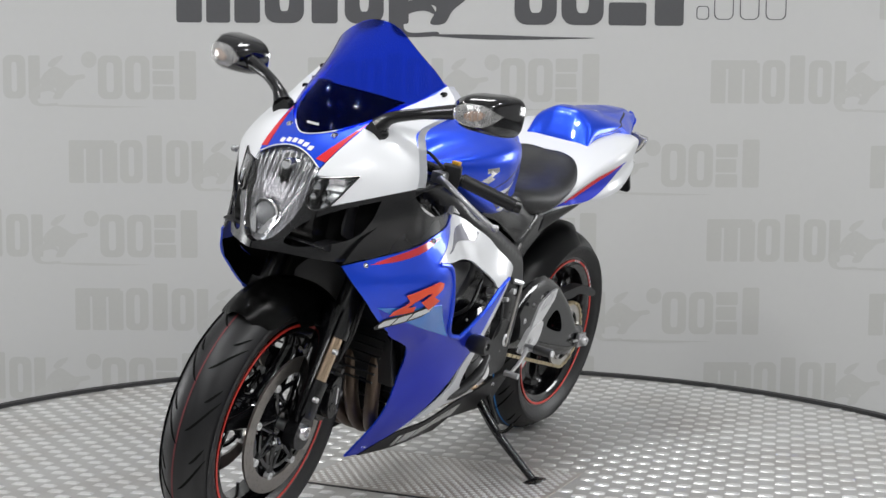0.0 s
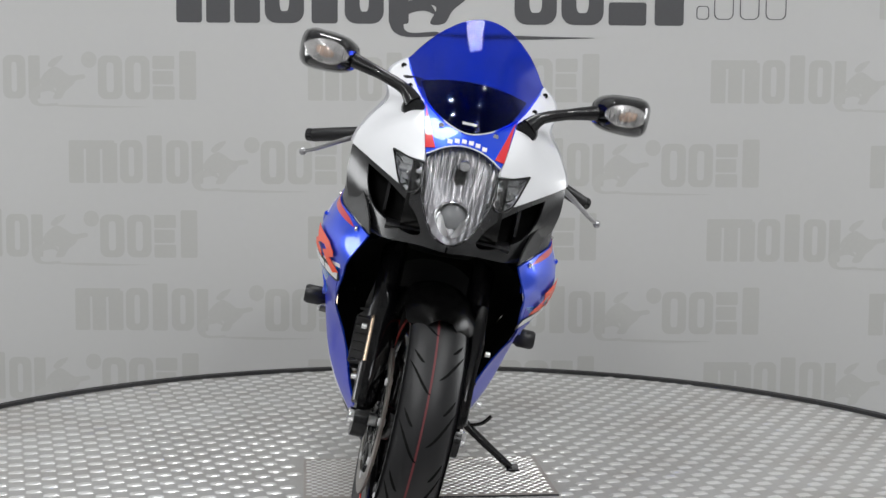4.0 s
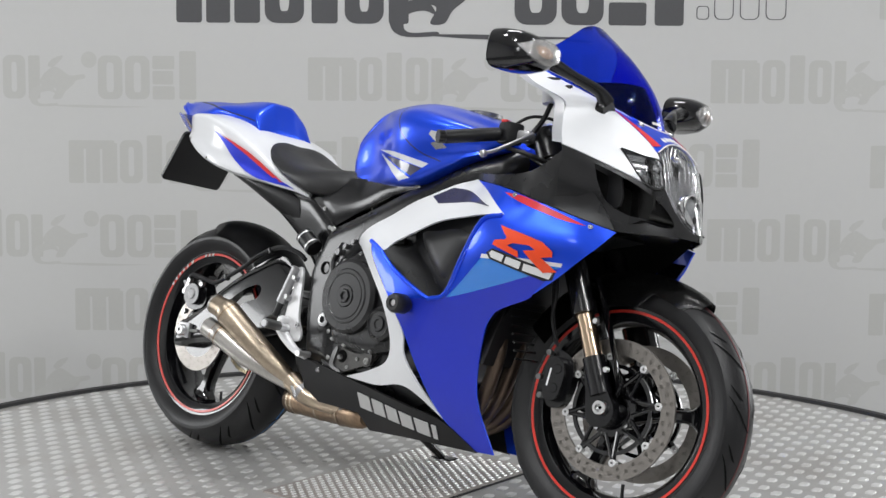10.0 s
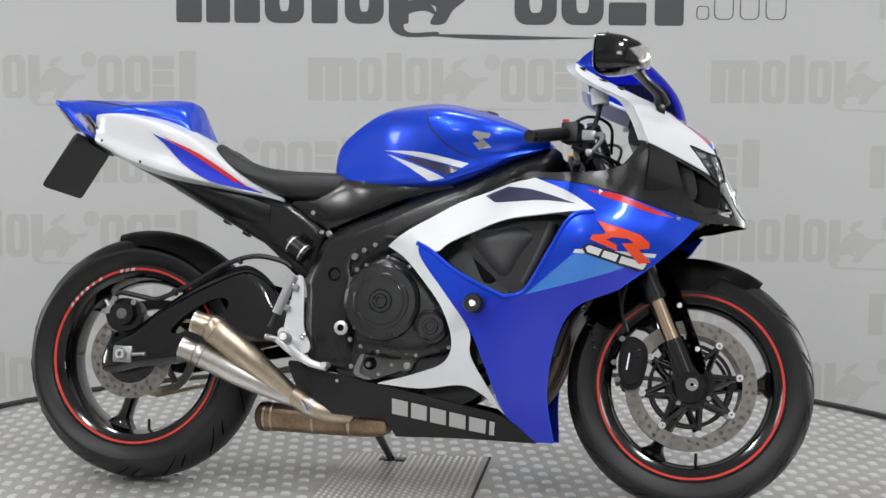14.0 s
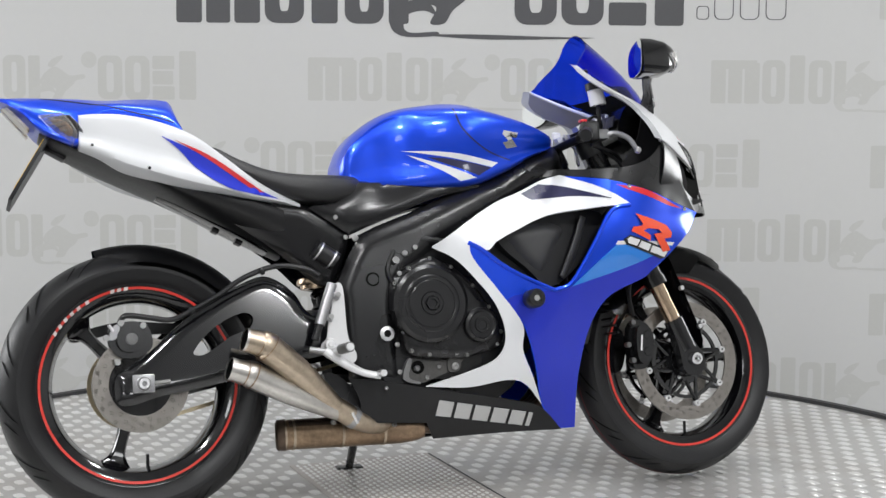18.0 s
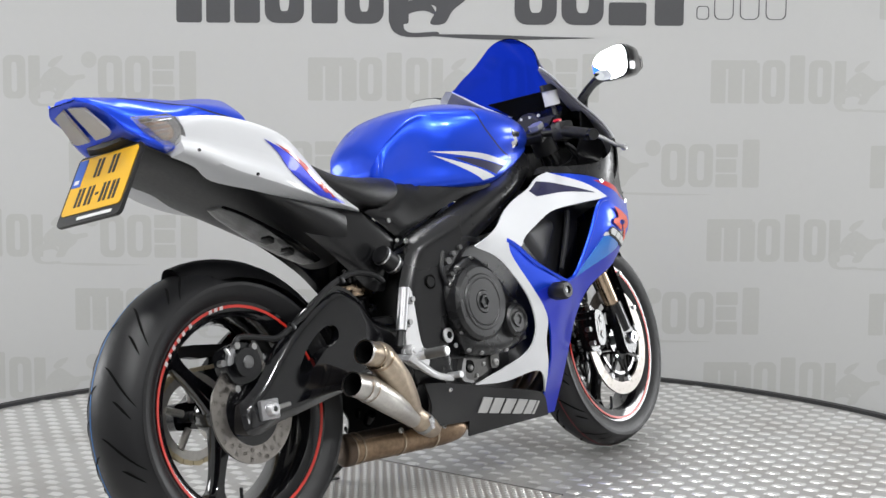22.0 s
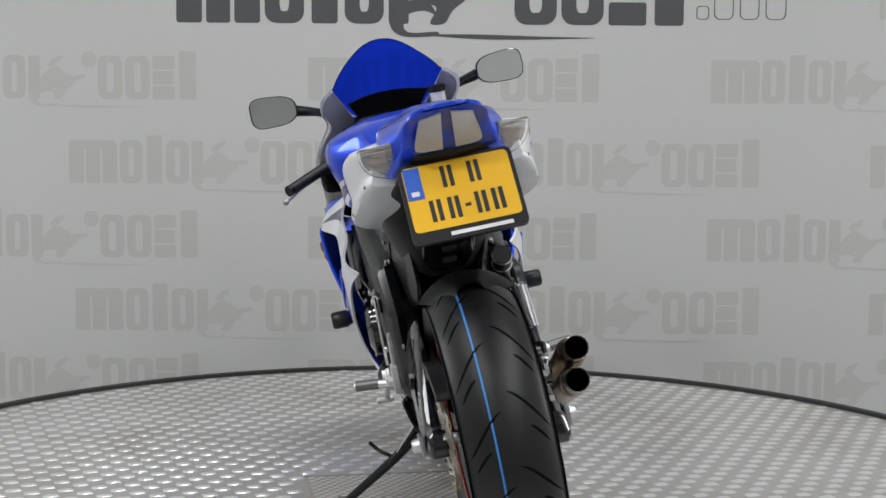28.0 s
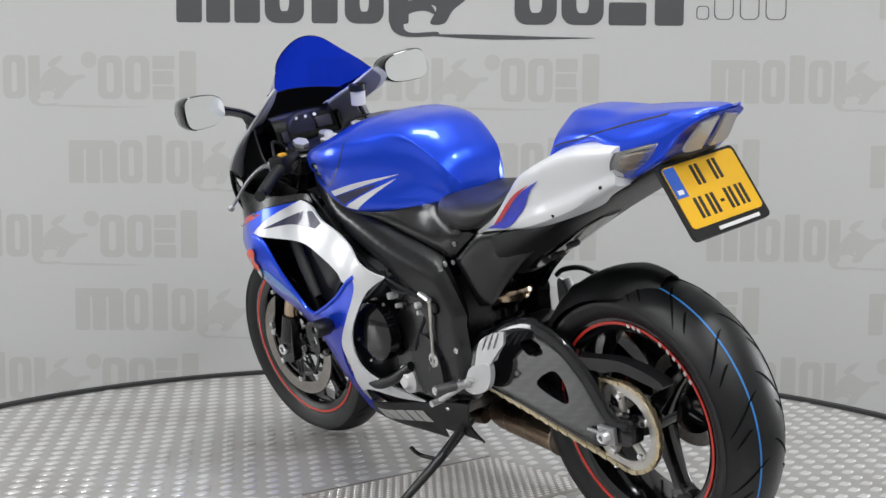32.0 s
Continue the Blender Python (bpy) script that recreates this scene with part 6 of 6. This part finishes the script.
# cockpit
cl = part("instrument_panel", slab_mesh([(1.245, .88), (1.265, .96), (1.30, .97), (1.31, .88)], -.10, .10, .012), GUARD, BIKE, "black instrument panel")
part("dial", lathe_mesh([(0, -.004), (.04, -.004), (.046, 0), (.048, .012)], (1.252, .015, .925), "x", 32), GAUGE, cl, "round dial", 15)
part("ignition_lock", rod_mesh((1.165, 0, .885), (1.155, 0, .915), .02, 16), ALLOY, BIKE)
part("key_tag", block_mesh((1.12, .02, .90), (.02, .012, .045), .002, (20, 0, 0)), TAG, BIKE, "white paper key tag")
part("cowl_bracket", slab_mesh([(1.30, .70), (1.30, .95), (1.36, .93), (1.44, .85), (1.46, .72)], -.10, .10, .015), GUARD, BIKE, "black inner nose bracket")
part("inner_nose_tray", slab_mesh([(1.16, .64), (1.22, .72), (1.44, .72), (1.44, .705), (1.30, .68)], -.13, .13, .01), PLASTIC, BIKE)

for s in (-1, 1):
    part("brake_line", tube_mesh([(1.15, s * .18, .845), (1.22, s * .16, .80), (1.25, s * .12, .70), (1.235, s * .105, .55), (1.25, s * .09, .43)], .004, 8), PLASTIC, BIKE)
    part("cable", tube_mesh([(1.12, s * .20, .85), (1.20, s * .17, .83), (1.24, s * .10, .80), (1.15, s * .05, .74)], .005, 8), PLASTIC, BIKE)
part("coolant_hose", tube_mesh([(.67, .17, .37), (.74, .185, .33), (.86, .17, .30), (.98, .14, .36), (1.08, .12, .42)], .014, 12), PLASTIC, BIKE, "black coolant hose")
part("clutch_cable", tube_mesh([(.60, .17, .56), (.68, .19, .60), (.86, .17, .66), (1.05, .14, .78)], .004, 8), PLASTIC, BIKE)
part("shift_arm", rod_mesh((.545, .172, .555), (.590, .165, .565), .007, 8), ALLOY, BIKE)
bolts("swingarm_bolt", [(.30, .132, .40), (.35, .132, .46), (.14, .132, .30)], .006, BOLT, BIKE)
part("exhaust_hanger", slab_mesh([(.47, .22), (.50, .30), (.53, .30), (.51, .20)], -.110, -.117, .001), PLASTIC, BIKE)
bolts("collector_bolt", [(.60, -.085, .185), (.45, -.085, .20)], .007, BOLT, BIKE)
for s in (-1, 1):
    for a0 in (146, 141, 136, 131, 126, 120, 104, 100, 96):
        bm = bmesh.new()
        vs = []
        for da, rr in ((-0.9, .2190), (1.5, .2190), (0.9, .2268), (-1.5, .2268)):
            q = radians(a0 + da)
            vs.append(bm.verts.new((rr * math.cos(q), s * .0747, .315 + rr * math.sin(q))))
        bm.faces.new(vs)
        bmesh.ops.solidify(bm, geom=bm.faces[:], thickness=.001)
        part("rim_mark", bm, TAG, REAR, smooth=0)
for x, z, r, l in ((.702, .546, .009, .03), (.690, .520, .006, .02), (.590, .535, .008, .03), (.602, .512, .006, .02), (.787, .292, .008, .02), (.566, .403, .010, .012)):
    fit = part("engine_fitting", rod_mesh((x, .140, z), (x + .004, .150 + l, z + .004), r, 8), MATTALLOY, eng)
    part("fitting_nut", rod_mesh((x, .148, z), (x + .001, .156, z + .001), r * 1.5, 6), CASING, eng)
for x0, z0, x1, z1 in ((.62, .56, .75, .60), (.60, .50, .66, .40), (.75, .58, .90, .50)):
    part("wire_loom", tube_mesh([(x0, .155, z0), ((x0 + x1) / 2, .172, (z0 + z1) / 2 - .015), (x1, .155, z1)], .005, 8), PLASTIC, BIKE)
for x, z, r in ((.605, .572, .009), (.628, .588, .007), (.612, .540, .006), (.655, .602, .006), (.60, .505, .005), (.745, .345, .006), (.700, .352, .005)):
    part("engine_fitting", rod_mesh((x, -.140, z), (x - .006, -.182, z + .004), r, 8), CASING, eng)
part("wire_loom", tube_mesh([(.60, -.165, .60), (.58, -.172, .55), (.60, -.178, .50), (.61, -.172, .45)], .006, 8), PLASTIC, BIKE)
part("breather_hose", tube_mesh([(.63, -.15, .61), (.68, -.17, .625), (.74, -.165, .615), (.80, -.15, .62)], .009, 10), PLASTIC, BIKE)
for y, z, w, h in ((-.055, .935, .05, .030), (.075, .915, .020, .030)):
    part("display", block_mesh((1.2455, y, z), (.004, w, h), .002, (0, 14, 0)), GAUGE, cl, "dark display window")
for y in (-.03, .0, .03):
    part("warning_lamp", rod_mesh((1.252, y, .958), (1.247, y, .958), .0045, 10), TAG, cl)
for s in (-1, 1):
    part("yoke_nut", rod_mesh((1.130, s * .03, .895), (1.126, s * .03, .903), .008, 6), ALLOY, BIKE)
part("stem_nut", rod_mesh((1.128, 0, .893), (1.122, 0, .907), .017, 6), MATTALLOY, BIKE, "alloy steering stem nut")
part("throttle_cable", tube_mesh([(1.10, -.19, .89), (1.15, -.16, .93), (1.20, -.10, .92), (1.20, -.05, .86)], .004, 8), PLASTIC, BIKE)
part("clutch_hose", tube_mesh([(1.12, .19, .885), (1.17, .16, .92), (1.21, .11, .90), (1.20, .06, .84)], .004, 8), PLASTIC, BIKE)


# ---- movement: table and motorcycle turn together ----
def motions():
    times = [0, 3.5, 7, 10.5, 14, 17.5, 21, 24.5, 28, 32]
    for thing in (TABLE, BIKE):
        walk(thing, [(t, pose(*AXIS, 0, 0, 0, turn_at(t))) for t in times])


motions()
